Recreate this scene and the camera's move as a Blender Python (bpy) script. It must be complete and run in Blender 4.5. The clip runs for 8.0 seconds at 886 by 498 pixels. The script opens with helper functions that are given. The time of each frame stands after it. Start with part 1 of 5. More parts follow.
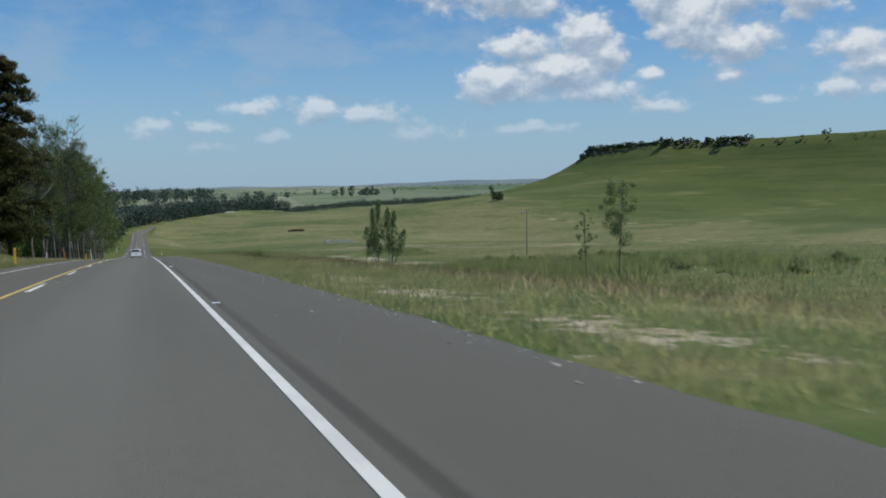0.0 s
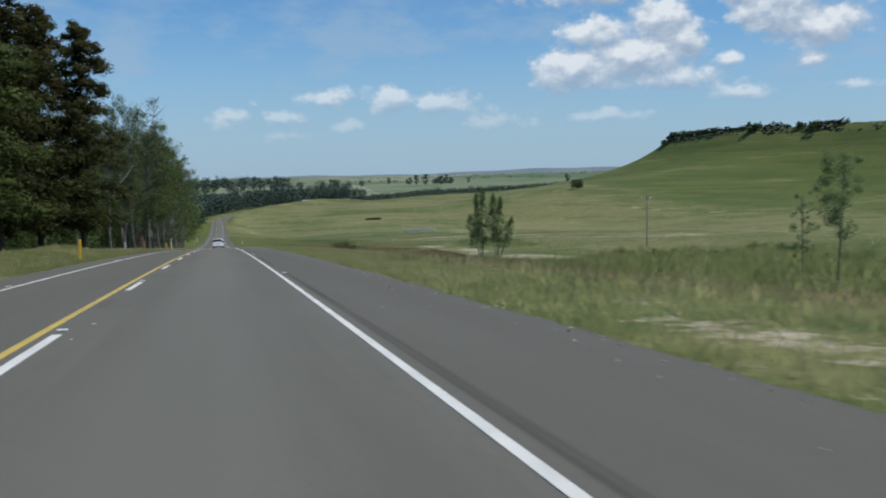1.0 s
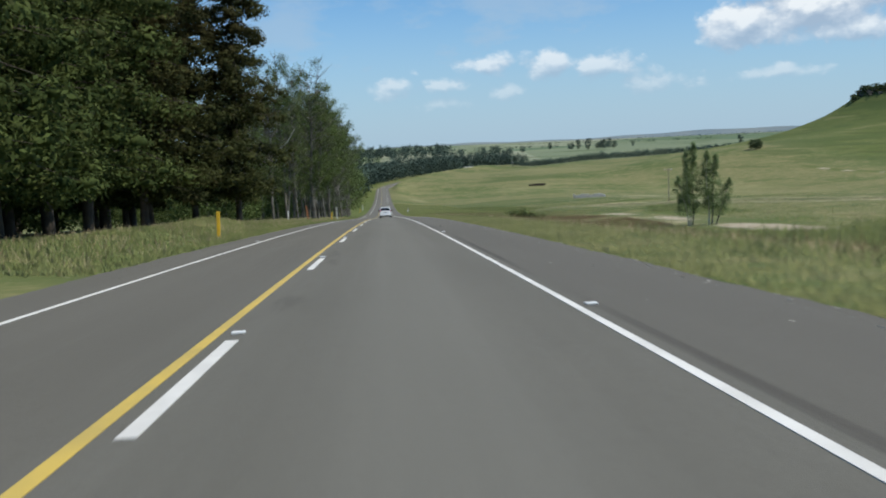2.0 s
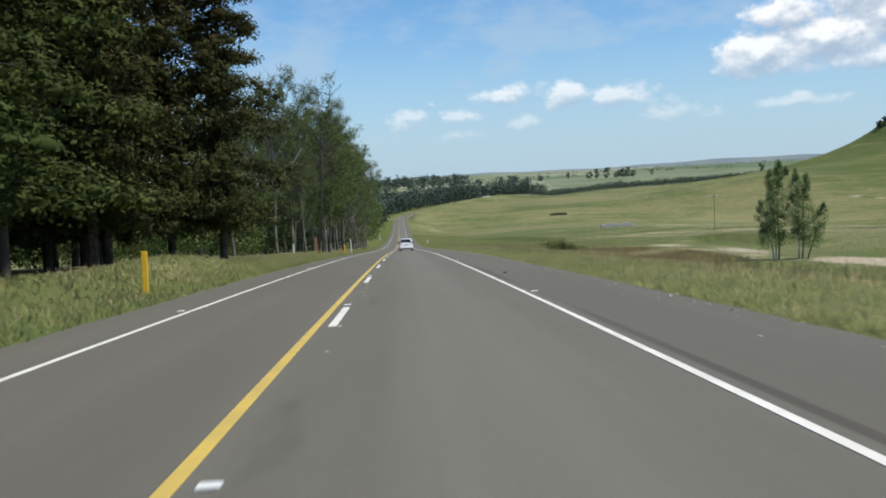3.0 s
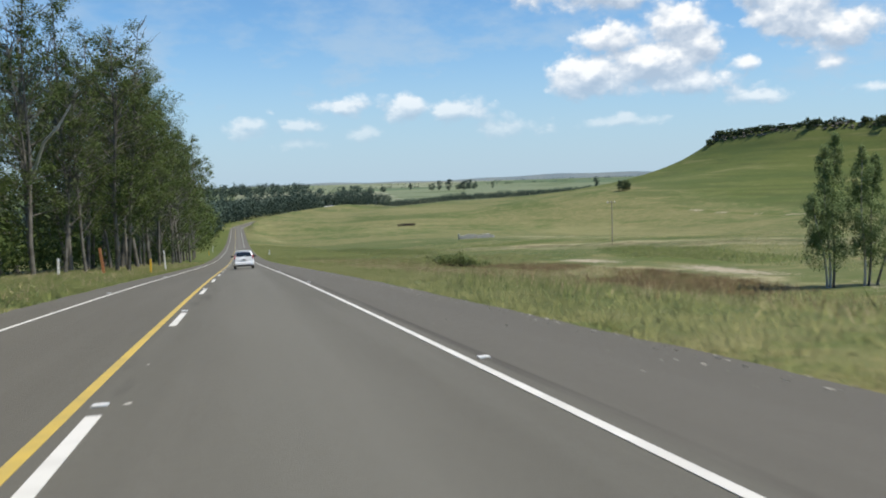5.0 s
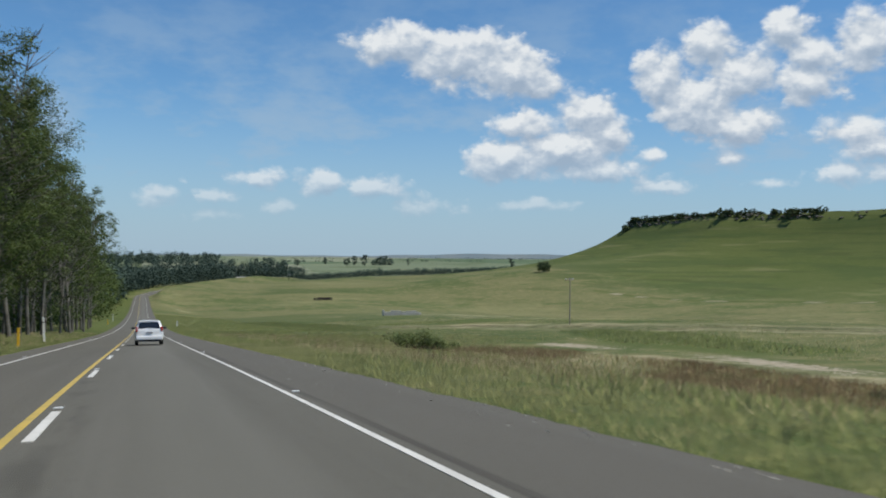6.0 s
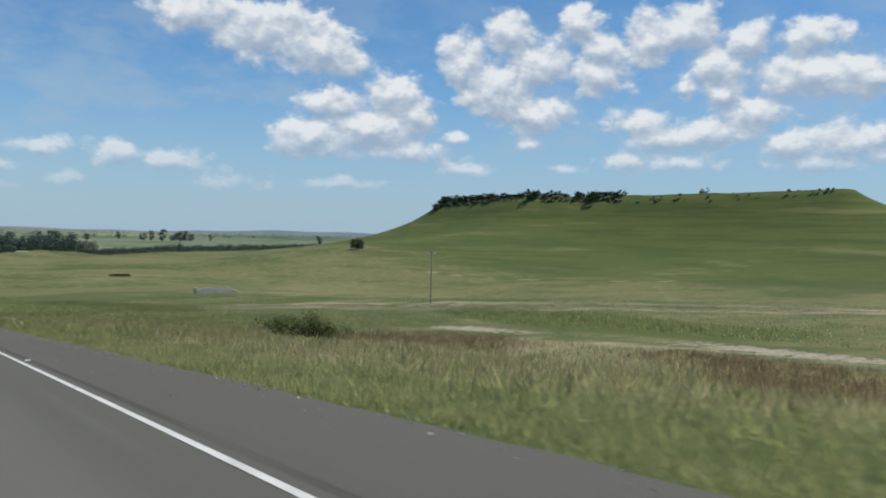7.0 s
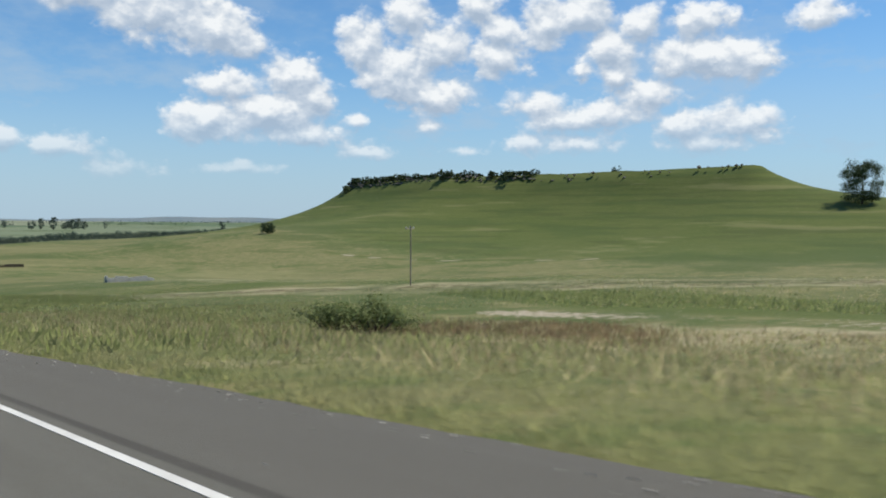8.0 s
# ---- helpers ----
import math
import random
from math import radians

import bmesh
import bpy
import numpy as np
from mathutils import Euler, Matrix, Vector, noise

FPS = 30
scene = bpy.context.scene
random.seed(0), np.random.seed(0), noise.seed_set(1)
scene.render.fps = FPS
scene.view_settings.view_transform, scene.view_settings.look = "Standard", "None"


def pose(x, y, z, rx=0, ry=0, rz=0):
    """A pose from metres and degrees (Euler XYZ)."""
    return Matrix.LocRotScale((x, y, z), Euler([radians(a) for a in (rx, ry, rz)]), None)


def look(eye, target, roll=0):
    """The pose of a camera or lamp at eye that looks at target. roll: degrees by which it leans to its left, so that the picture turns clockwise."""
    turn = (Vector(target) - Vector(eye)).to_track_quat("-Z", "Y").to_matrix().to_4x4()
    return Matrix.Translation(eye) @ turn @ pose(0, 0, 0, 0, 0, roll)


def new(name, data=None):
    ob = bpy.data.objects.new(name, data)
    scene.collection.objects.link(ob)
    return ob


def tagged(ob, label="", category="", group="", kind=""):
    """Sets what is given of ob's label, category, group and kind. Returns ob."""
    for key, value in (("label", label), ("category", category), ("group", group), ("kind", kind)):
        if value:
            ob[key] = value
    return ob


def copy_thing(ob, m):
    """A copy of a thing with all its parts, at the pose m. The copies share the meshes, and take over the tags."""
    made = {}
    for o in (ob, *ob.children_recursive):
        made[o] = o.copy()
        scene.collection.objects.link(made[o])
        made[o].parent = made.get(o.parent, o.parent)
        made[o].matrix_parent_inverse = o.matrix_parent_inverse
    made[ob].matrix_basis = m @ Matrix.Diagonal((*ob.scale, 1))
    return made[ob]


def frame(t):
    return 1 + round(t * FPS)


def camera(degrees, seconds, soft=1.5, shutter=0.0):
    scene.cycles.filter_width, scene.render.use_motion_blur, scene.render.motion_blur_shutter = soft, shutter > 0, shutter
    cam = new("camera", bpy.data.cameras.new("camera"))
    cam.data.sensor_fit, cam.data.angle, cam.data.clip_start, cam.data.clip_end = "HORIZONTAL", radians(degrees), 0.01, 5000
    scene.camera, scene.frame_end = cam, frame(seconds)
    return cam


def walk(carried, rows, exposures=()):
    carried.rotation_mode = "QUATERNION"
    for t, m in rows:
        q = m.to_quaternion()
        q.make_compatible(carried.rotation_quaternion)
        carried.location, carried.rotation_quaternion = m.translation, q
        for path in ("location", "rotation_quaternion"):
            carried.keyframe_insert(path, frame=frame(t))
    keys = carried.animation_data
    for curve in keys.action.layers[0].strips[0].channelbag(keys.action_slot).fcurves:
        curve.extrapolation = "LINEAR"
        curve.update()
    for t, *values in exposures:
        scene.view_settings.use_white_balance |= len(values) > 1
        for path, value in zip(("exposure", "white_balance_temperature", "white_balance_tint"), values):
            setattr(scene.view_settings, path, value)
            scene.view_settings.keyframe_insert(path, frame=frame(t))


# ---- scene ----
cam = camera(54.37, 8.0, soft=1.85, shutter=0.2)
# seconds, x, y, z, and the turns about x, y, z
ROWS = (
    (0, 2.876, -1.175, 1.182, 85.635, 1.122, -19.358),
    (0.5, 2.531, 6.082, 0.884, 85.329, -2.350, -19.374),
    (1, 2.310, 13.073, 0.531, 84.978, 1.295, -14.573),
    (1.5, 2.042, 20.391, 0.105, 83.393, 4.513, -8.579),
    (2, 1.764, 28.593, -0.361, 83.105, 2.592, -4.060),
    (2.2, 1.660, 31.799, -0.530, 83.706, 2.739, -2.638),
    (3.3, 1.311, 49.456, -1.612, 85.484, 3.069, -3.521),
    (3.5, 1.314, 52.663, -1.840, 85.722, 2.785, -4.573),
    (4, 1.359, 60.636, -2.342, 85.587, 2.535, -7.578),
    (4.5, 1.470, 68.801, -2.917, 84.757, 2.171, -10.344),
    (5, 1.460, 77.398, -3.462, 85.474, 1.746, -13.498),
    (5.2, 1.458, 80.826, -3.743, 89.791, 1.025, -14.278),
    (6.3, 1.385, 100.499, -5.110, 90.380, -0.480, -22.020),
    (6.5, 1.399, 104.038, -5.360, 90.106, -0.559, -24.450),
    (7, 1.494, 112.832, -6.001, 89.320, -1.383, -32.141),
    (7.5, 1.557, 121.767, -6.740, 89.608, -1.464, -37.358),
    (8, 1.584, 130.910, -7.429, 88.286, -0.379, -38.574),
)
walk(cam, [(t, pose(x, y, z, rx, ry, rz)) for t, x, y, z, rx, ry, rz in ROWS],
     [(0.0, -0.2, 6050, 8), (1.0, -0.1, 6050, 8), (2.0, 0.12, 6200, 8), (3.5, 0.32, 6500, 10), (5.0, 0.32, 6500, 10), (6.5, -0.17, 6250, 8), (7.2, 0.02, 6300, 9), (8.0, 0.16, 6400, 9)])

# ---- sky and sun ----
SUN_AZ, SUN_EL = 118.0, 60.0  # degrees to the right of the road's way, and up
sun = new("sun", bpy.data.lights.new("sun", "SUN"))
sun.data.energy, sun.data.angle, sun.data.color = 3.98, radians(0.5), (1.0, 0.93, 0.80)
sun_way = Vector((math.sin(radians(SUN_AZ)) * math.cos(radians(SUN_EL)), math.cos(radians(SUN_AZ)) * math.cos(radians(SUN_EL)), math.sin(radians(SUN_EL))))
sun.matrix_world = look((0, 0, 60), Vector((0, 0, 60)) - sun_way)

# heaped clouds: bearing, height, half width, half height, in degrees; a long one, two towers, a broken bank
LONG_CLOUD = ((16.3, 13.9, 2.94, 1.14), (20.2, 13.0, 3.59, 1.63), (23.9, 12.1, 2.61, 1.47), (25.8, 11.0, 1.14, 0.65))
TOWERS = ((28.4, 9.5, 1.96, 1.31), (24.7, 8.6, 2.28, 0.91), (23.1, 6.3, 1.96, 1.37), (27.0, 7.0, 2.61, 1.47), (30.3, 8.1, 1.31, 1.14), (28.9, 5.6, 3.59, 0.78), (33.4, 4.6, 1.63, 0.46), (32.9, 6.7, 0.65, 0.39),
          (33.2, 11.4, 1.57, 1.57), (35.1, 9.6, 2.28, 1.63), (38.1, 8.2, 1.96, 1.04), (37.8, 6.4, 0.65, 0.39), (36.3, 13.4, 1.47, 1.37), (38.4, 11.5, 2.12, 1.37), (42.1, 10.6, 1.96, 1.14), (40.9, 14.1, 1.31, 1.17),
          (42.4, 12.5, 1.24, 0.85))
BROKEN_BANK = ((45.3, 13.0, 1.47, 1.47), (47.6, 13.4, 1.8, 1.31), (49.5, 11.1, 1.47, 1.31), (50.1, 9.5, 1.24, 0.91), (52.1, 8.3, 2.12, 0.91), (47.5, 9.9, 0.72, 0.72), (51.3, 12.7, 1.31, 0.98), (55.2, 12.7, 2.28, 0.98),
               (55.4, 10.5, 3.26, 1.31), (58.2, 10.3, 1.31, 1.14), (44.7, 7.5, 1.8, 0.91), (47.2, 6.8, 2.94, 0.72), (49.6, 7.1, 1.96, 0.72), (54.0, 6.3, 1.31, 0.91), (57.1, 6.4, 2.28, 1.04), (55.3, 5.2, 2.94, 0.59),
               (46.2, 5.2, 3.26, 0.59), (39.7, 4.8, 1.63, 0.33), (25.2, 3.5, 1.96, 0.39), (61.9, 12.6, 1.57, 0.91), (56.9, 6.6, 1.96, 0.72))
# small far ones over the road
PUFFS = ((1.1, 3.9, 1.37, 0.46), (2.4, 4.7, 0.39, 0.29), (4.4, 3.9, 1.47, 0.39), (4.0, 2.6, 1.96, 0.33), (7.0, 5.1, 1.57, 0.59), (11.1, 4.8, 1.5, 0.88), (14.5, 4.6, 1.57, 0.72), (8.3, 3.2, 1.24, 0.39),
         (0.9, 3.4, 0.98, 0.46), (17.9, 3.3, 1.96, 0.65))


class Nodes:
    """Short calls for building a node tree."""

    def __init__(self, tree):
        self.tree = tree

    def add(self, kind):
        return self.tree.nodes.new(kind)

    def put(self, socket, v):
        if isinstance(v, (int, float, tuple)):
            socket.default_value = v
        else:
            self.tree.links.new(v, socket)

    def math(self, op, a, b=0.0, c=0.0, clamp=False):
        n = self.add("ShaderNodeMath")
        n.operation, n.use_clamp = op, clamp
        for s, v in zip(n.inputs, (a, b, c)):
            self.put(s, v)
        return n.outputs[0]

    def noise(self, vec, scale, detail=4.0, rough=0.55, distort=0.0):
        n = self.add("ShaderNodeTexNoise")
        self.put(n.inputs["Vector"], vec)
        for k, v in (("Scale", scale), ("Detail", detail), ("Roughness", rough), ("Distortion", distort)):
            n.inputs[k].default_value = v
        return n.outputs["Fac"]

    def ramp(self, fac, *stops):
        n = self.add("ShaderNodeValToRGB")
        self.put(n.inputs[0], fac)
        el = n.color_ramp.elements
        while len(el) < len(stops):
            el.new(0.5)
        for e, (at, col) in zip(el, stops):
            e.position, e.color = at, (*col, 1) if len(col) == 3 else col
        return n.outputs[0]

    def step(self, v, a, b):
        n = self.add("ShaderNodeMapRange")
        n.interpolation_type = "SMOOTHSTEP"
        self.put(n.inputs[0], v)
        n.inputs[1].default_value, n.inputs[2].default_value = a, b
        return n.outputs[0]

    def mix(self, fac, a, b, blend="MIX"):
        n = self.add("ShaderNodeMix")
        n.data_type, n.blend_type = "RGBA", blend
        for s, v in ((n.inputs[0], fac), (n.inputs[6], a), (n.inputs[7], b)):
            self.put(s, (*v, 1) if isinstance(v, tuple) and len(v) == 3 else v)
        return n.outputs[2]

    def join(self, x, y, z):
        n = self.add("ShaderNodeCombineXYZ")
        for s, v in zip(n.inputs, (x, y, z)):
            self.put(s, v)
        return n.outputs[0]


def cloud_group():
    """Thickness of the cloud at a bearing and height in degrees."""
    tree = bpy.data.node_groups.new("cloud_thickness", "ShaderNodeTree")
    for name in ("bearing", "height"):
        tree.interface.new_socket(name, in_out="INPUT", socket_type="NodeSocketFloat")
    tree.interface.new_socket("thickness", in_out="OUTPUT", socket_type="NodeSocketFloat")
    n = Nodes(tree)
    gin, gout = n.add("NodeGroupInput"), n.add("NodeGroupOutput")
    az, el = gin.outputs[0], gin.outputs[1]
    vec = n.join(az, n.math("MULTIPLY", el, 1.35), 0.0)
    best = None
    for a, e, w, h in LONG_CLOUD + TOWERS + BROKEN_BANK + PUFFS:
        dx = n.math("MULTIPLY_ADD", az, 1 / w, -a / w)
        dy = n.math("MULTIPLY_ADD", el, 1 / h, -e / h)
        d = n.math("SQRT", n.math("MULTIPLY_ADD", dx, dx, n.math("MULTIPLY", dy, dy)))
        k = min(1.25, math.sqrt(h))
        d = n.math("MULTIPLY_ADD", d, k, -1.42 * k)
        best = d if best is None else n.math("SMOOTH_MIN", best, d, 0.75)
    heap = n.math("MULTIPLY_ADD", best, -1.0, 0.18)
    big = n.noise(vec, 0.4, 3, 0.5)
    t = n.math("MULTIPLY_ADD", n.math("SUBTRACT", big, 0.5), 1.3, heap)
    soft = n.noise(vec, 1.1, 3, 0.55)
    bent = n.join(n.math("MULTIPLY_ADD", soft, 0.9, az), n.math("MULTIPLY_ADD", soft, -0.9, n.math("MULTIPLY", el, 1.35)), 0.0)
    for scale, share in ((0.55, 0.75), (1.2, 0.5), (3.0, 0.18)):
        v = n.add("ShaderNodeTexVoronoi")
        v.feature = "SMOOTH_F1"
        n.put(v.inputs["Vector"], bent)
        v.inputs["Scale"].default_value, v.inputs["Smoothness"].default_value = scale, 0.55
        t = n.math("MULTIPLY_ADD", n.math("SUBTRACT", 0.42, v.outputs["Distance"]), share, t)
    t = n.math("MULTIPLY_ADD", n.math("SUBTRACT", n.noise(vec, 2.2, 5, 0.6), 0.5), 0.55, t)
    n.put(gout.inputs[0], t)
    return tree


world = bpy.data.worlds.new("sky")
scene.world, world.use_nodes = world, True
world.node_tree.nodes.clear()
n = Nodes(world.node_tree)
sky = n.add("ShaderNodeTexSky")
sky.sky_type, sky.sun_disc, sky.sun_elevation, sky.sun_rotation = "NISHITA", False, radians(SUN_EL), radians(SUN_AZ)
sky.air_density, sky.dust_density, sky.ozone_density = 1.0, 0.25, 2.5
spot = n.add("ShaderNodeSeparateXYZ")
n.put(spot.inputs[0], n.add("ShaderNodeTexCoord").outputs["Generated"])
deg = 180 / math.pi
bearing = n.math("MULTIPLY", n.math("ARCTAN2", spot.outputs[0], spot.outputs[1]), deg)
height = n.math("MULTIPLY", n.math("ARCSINE", spot.outputs[2]), deg)
group = cloud_group()
layers = []
for da, de in ((0, 0), (-0.12, 0.62)):
    g = n.add("ShaderNodeGroup")
    g.node_tree = group
    n.put(g.inputs[0], n.math("ADD", bearing, float(da)))
    n.put(g.inputs[1], n.math("ADD", height, float(de)))
    layers.append(g.outputs[0])
cover = n.math("MULTIPLY", n.step(layers[0], 0.06, 0.84), n.step(height, 0.2, 8.0))
lit = n.math("MULTIPLY_ADD", n.math("SUBTRACT", layers[0], layers[1]), 0.70, 0.43, clamp=True)
cloud_tone = n.ramp(lit, (0.0, (0.41, 0.50, 0.62)), (0.4, (0.58, 0.65, 0.74)), (0.85, (0.95, 0.96, 0.96)))
haze = n.math("MULTIPLY", n.step(height, 12.0, -1.0), 0.85)
veil = n.math("MULTIPLY", n.step(n.noise(n.join(bearing, n.math("MULTIPLY", height, 2.2), 3.0), 0.16, 5, 0.6), 0.36, 0.68), 0.65)
air = n.add("ShaderNodeBackground")
n.put(air.inputs[0], n.mix(1.0, sky.outputs[0], (0.63, 0.90, 1.08), "MULTIPLY"))
air.inputs[1].default_value = 0.104
pale, heap = n.add("ShaderNodeBackground"), n.add("ShaderNodeBackground")
pale.inputs[0].default_value, pale.inputs[1].default_value = (0.55, 0.72, 0.90, 1), 0.68
n.put(heap.inputs[0], cloud_tone)
heap.inputs[1].default_value = 0.88
one, two = n.add("ShaderNodeMixShader"), n.add("ShaderNodeMixShader")
bank = n.math("MULTIPLY", n.math("MULTIPLY", n.step(bearing, 24.0, 48.0), n.step(height, 13.0, 4.0)), 0.55)
n.put(one.inputs[0], n.math("MAXIMUM", n.math("MAXIMUM", haze, bank), n.math("MULTIPLY", veil, n.step(height, 22.0, 6.0))))
n.put(one.inputs[1], air.outputs[0]), n.put(one.inputs[2], pale.outputs[0])
n.put(two.inputs[0], n.math("MULTIPLY", cover, 0.96))
n.put(two.inputs[1], one.outputs[0]), n.put(two.inputs[2], heap.outputs[0])
n.put(n.add("ShaderNodeOutputWorld").inputs[0], two.outputs[0])

# ---- the lie of the land ----
SLOPE_AT = (-400, 0, 130, 196, 264, 350, 475, 611, 717, 800, 1150, 1500)
SLOPE = (-0.03, -0.0544, -0.079, -0.077, -0.066, -0.055, -0.04, -0.018, -0.003, 0.004, 0.004, 0.0)
PROFILE_Y = np.arange(-400.0, 1501.0, 1.0)
PROFILE_Z = np.concatenate([[0.0], np.cumsum((np.interp(PROFILE_Y, SLOPE_AT, SLOPE)[1:] + np.interp(PROFILE_Y, SLOPE_AT, SLOPE)[:-1]) / 2)])
PROFILE_Z -= np.interp(0.0, PROFILE_Y, PROFILE_Z)
LANE_L, LANE_R, EDGE_L, EDGE_R, FALL = -3.00, 3.825, -4.5, 6.2, 0.003
PLATEAU = ((552, 1000), (543, 810), (580, 715), (612, 508), (1000, 750), (1100, 1000), (800, 1150))


def ease(a, b, v):
    k = np.clip((v - a) / (b - a), 0, 1)
    return k * k * (3 - 2 * k)


def road_z(y):
    """Height of the road's middle line."""
    return np.interp(y, PROFILE_Y, PROFILE_Z)


def road_x(y):
    """The road runs straight down the slope, then bends away."""
    return np.where(y > 745, ((np.maximum(y, 745) - 745) / 390) ** 1.5 * 109, 0.0)


def hill_gap(x, y):
    """Distance outside the edge of the flat hilltop, 0 on it."""
    inside, gap = np.zeros(np.shape(x), bool), np.full(np.shape(x), 1e9)
    for (ax, ay), (bx, by) in zip(PLATEAU, PLATEAU[1:] + PLATEAU[:1]):
        k = np.clip(((x - ax) * (bx - ax) + (y - ay) * (by - ay)) / ((bx - ax) ** 2 + (by - ay) ** 2), 0, 1)
        gap = np.minimum(gap, np.hypot(x - ax - k * (bx - ax), y - ay - k * (by - ay)))
        cross = (ay > y) != (by > y)
        inside ^= cross & (x < (bx - ax) * (y - ay) / (by - ay + 1e-9) + ax)
    return np.where(inside, 0.0, gap)


def waves(x, y):
    return np.sin(x * 0.11 + 1.3) * np.sin(y * 0.083) + 0.6 * np.sin(x * 0.031 + y * 0.047) + 0.5 * np.sin(x * 0.23 - y * 0.19 + 2.0)


def ground_z(x, y):
    """Height of the ground under everything."""
    x, y = np.asarray(x, float), np.asarray(y, float)
    u, rz = x - road_x(y), road_z(np.clip(y, -400, 1500))
    drop = np.interp(y, (-60, 60, 121, 218, 389, 686, 1000), (-2.6, -2.9, -2.6, -0.2, -0.8, -4.0, -1.0))
    right = rz - 0.05 + (drop + 0.05) * ease(EDGE_R + 0.5, 30, u) - 9 * ease(70, 240, u)
    left = rz - 0.05 + 0.45 * ease(-EDGE_L + 0.5, 11, -u) - 3 * ease(20, 200, -u)
    bed = rz - 0.25
    z = np.where(u > 0, right, left)
    z = np.where(u > 0, bed + (z - bed) * ease(EDGE_R - 0.5, EDGE_R - 0.1, u), bed + (z - bed) * ease(-EDGE_L - 0.5, -EDGE_L - 0.1, -u))
    z = z + 4.8 * ease(640, 800, y) * ease(1250, 1150, y) * ease(7, 14, u) * ease(90, 30, u)
    far = np.hypot(x, y)
    plain = np.interp(far, (0, 1350, 2000, 3000, 4600), (-42, -41, -25, -15, -9)) + 2 * np.sin(x * 0.0021 + 1) * np.sin(y * 0.0017)
    z = z + (plain - z) * np.maximum(ease(750, 1300, far), ease(150, 500, -u)) * np.where(np.abs(u) < 400, ease(10, 60, np.abs(u)) * (far < 1300) + (far >= 1300), 1)
    gap = hill_gap(x, y)
    hill = 0.07 * np.exp(-gap / 9) + 0.36 * np.exp(-gap / 55) + 0.57 * np.exp(-gap / 190)
    z = z + (39 - z) * hill * ease(20, 120, u)
    z = z + 13 * np.exp(-((x - 340) ** 2 + (y - 790) ** 2) / 2 / 110 ** 2)
    shoulder = z + 20 * np.exp(-((x - 660) ** 2 + (y - 400) ** 2) / 2 / 85 ** 2)
    z = np.where(x > 300, np.minimum(shoulder, 39.4), shoulder)
    z = z + (u < EDGE_L - 1) * (0.5 * np.exp(-((u + 10.2) / 1.8) ** 2 - ((y - 88) / 8) ** 2) + 0.3 * np.exp(-((u + 9.5) / 1.8) ** 2 - ((y - 70) / 7) ** 2))
    return z + waves(x, y) * (0.12 * ease(EDGE_R + 1, 25, u) + 0.1 * ease(-EDGE_L + 1.5, 12, -u)) * (far < 900)

# ---- materials ----
def material(name, paint, rough=0.8, bump=0.0, bump_scale=20.0, metal=0.0, spec=0.3, through_light=0.0, upright=False):
    """paint(nodes, place) gives the colour; place is the point in the thing's own metres."""
    m = bpy.data.materials.new(name)
    m.use_nodes = True
    t = m.node_tree
    t.nodes.clear()
    k = Nodes(t)
    shade, out = k.add("ShaderNodeBsdfPrincipled"), k.add("ShaderNodeOutputMaterial")
    place = k.add("ShaderNodeTexCoord").outputs["Object"]
    colour = paint(k, place)
    k.put(shade.inputs["Base Color"], (*colour, 1) if isinstance(colour, tuple) else colour)
    shade.inputs["Roughness"].default_value, shade.inputs["Metallic"].default_value, shade.inputs["Specular IOR Level"].default_value = rough, metal, spec
    if bump:
        b = k.add("ShaderNodeBump")
        b.inputs["Strength"].default_value, b.inputs["Distance"].default_value = bump, 0.02
        k.put(b.inputs["Height"], k.noise(place, bump_scale, 5, 0.65))
        k.put(shade.inputs["Normal"], b.outputs[0])
    if upright:
        k.put(shade.inputs["Normal"], k.join(0.0, 0.0, 1.0))
    top = shade.outputs[0]
    if through_light:
        thin, both = k.add("ShaderNodeBsdfTranslucent"), k.add("ShaderNodeAddShader" if upright else "ShaderNodeMixShader")
        k.put(thin.inputs[0], (*colour, 1) if isinstance(colour, tuple) else colour)
        if upright:
            k.put(thin.inputs["Normal"], k.join(0.0, 0.0, -1.0))
        else:
            both.inputs[0].default_value = through_light
        k.put(both.inputs[-2], top), k.put(both.inputs[-1], thin.outputs[0])
        top = both.outputs[0]
    k.put(out.inputs[0], top)
    return m


def two_tone(a, b, scale, fine=8.0, lo=0.35, hi=0.65):
    """Two colours in large patches, broken up by a fine grain."""
    def paint(k, p):
        big = k.step(k.noise(p, scale, 5, 0.6), lo, hi)
        grain = k.step(k.noise(p, scale * fine, 4, 0.7), 0.25, 0.75)
        mid = tuple((x + y) / 2 for x, y in zip(a, b))
        return k.mix(k.math("MULTIPLY", grain, 0.45), k.mix(big, a, b), mid)
    return paint


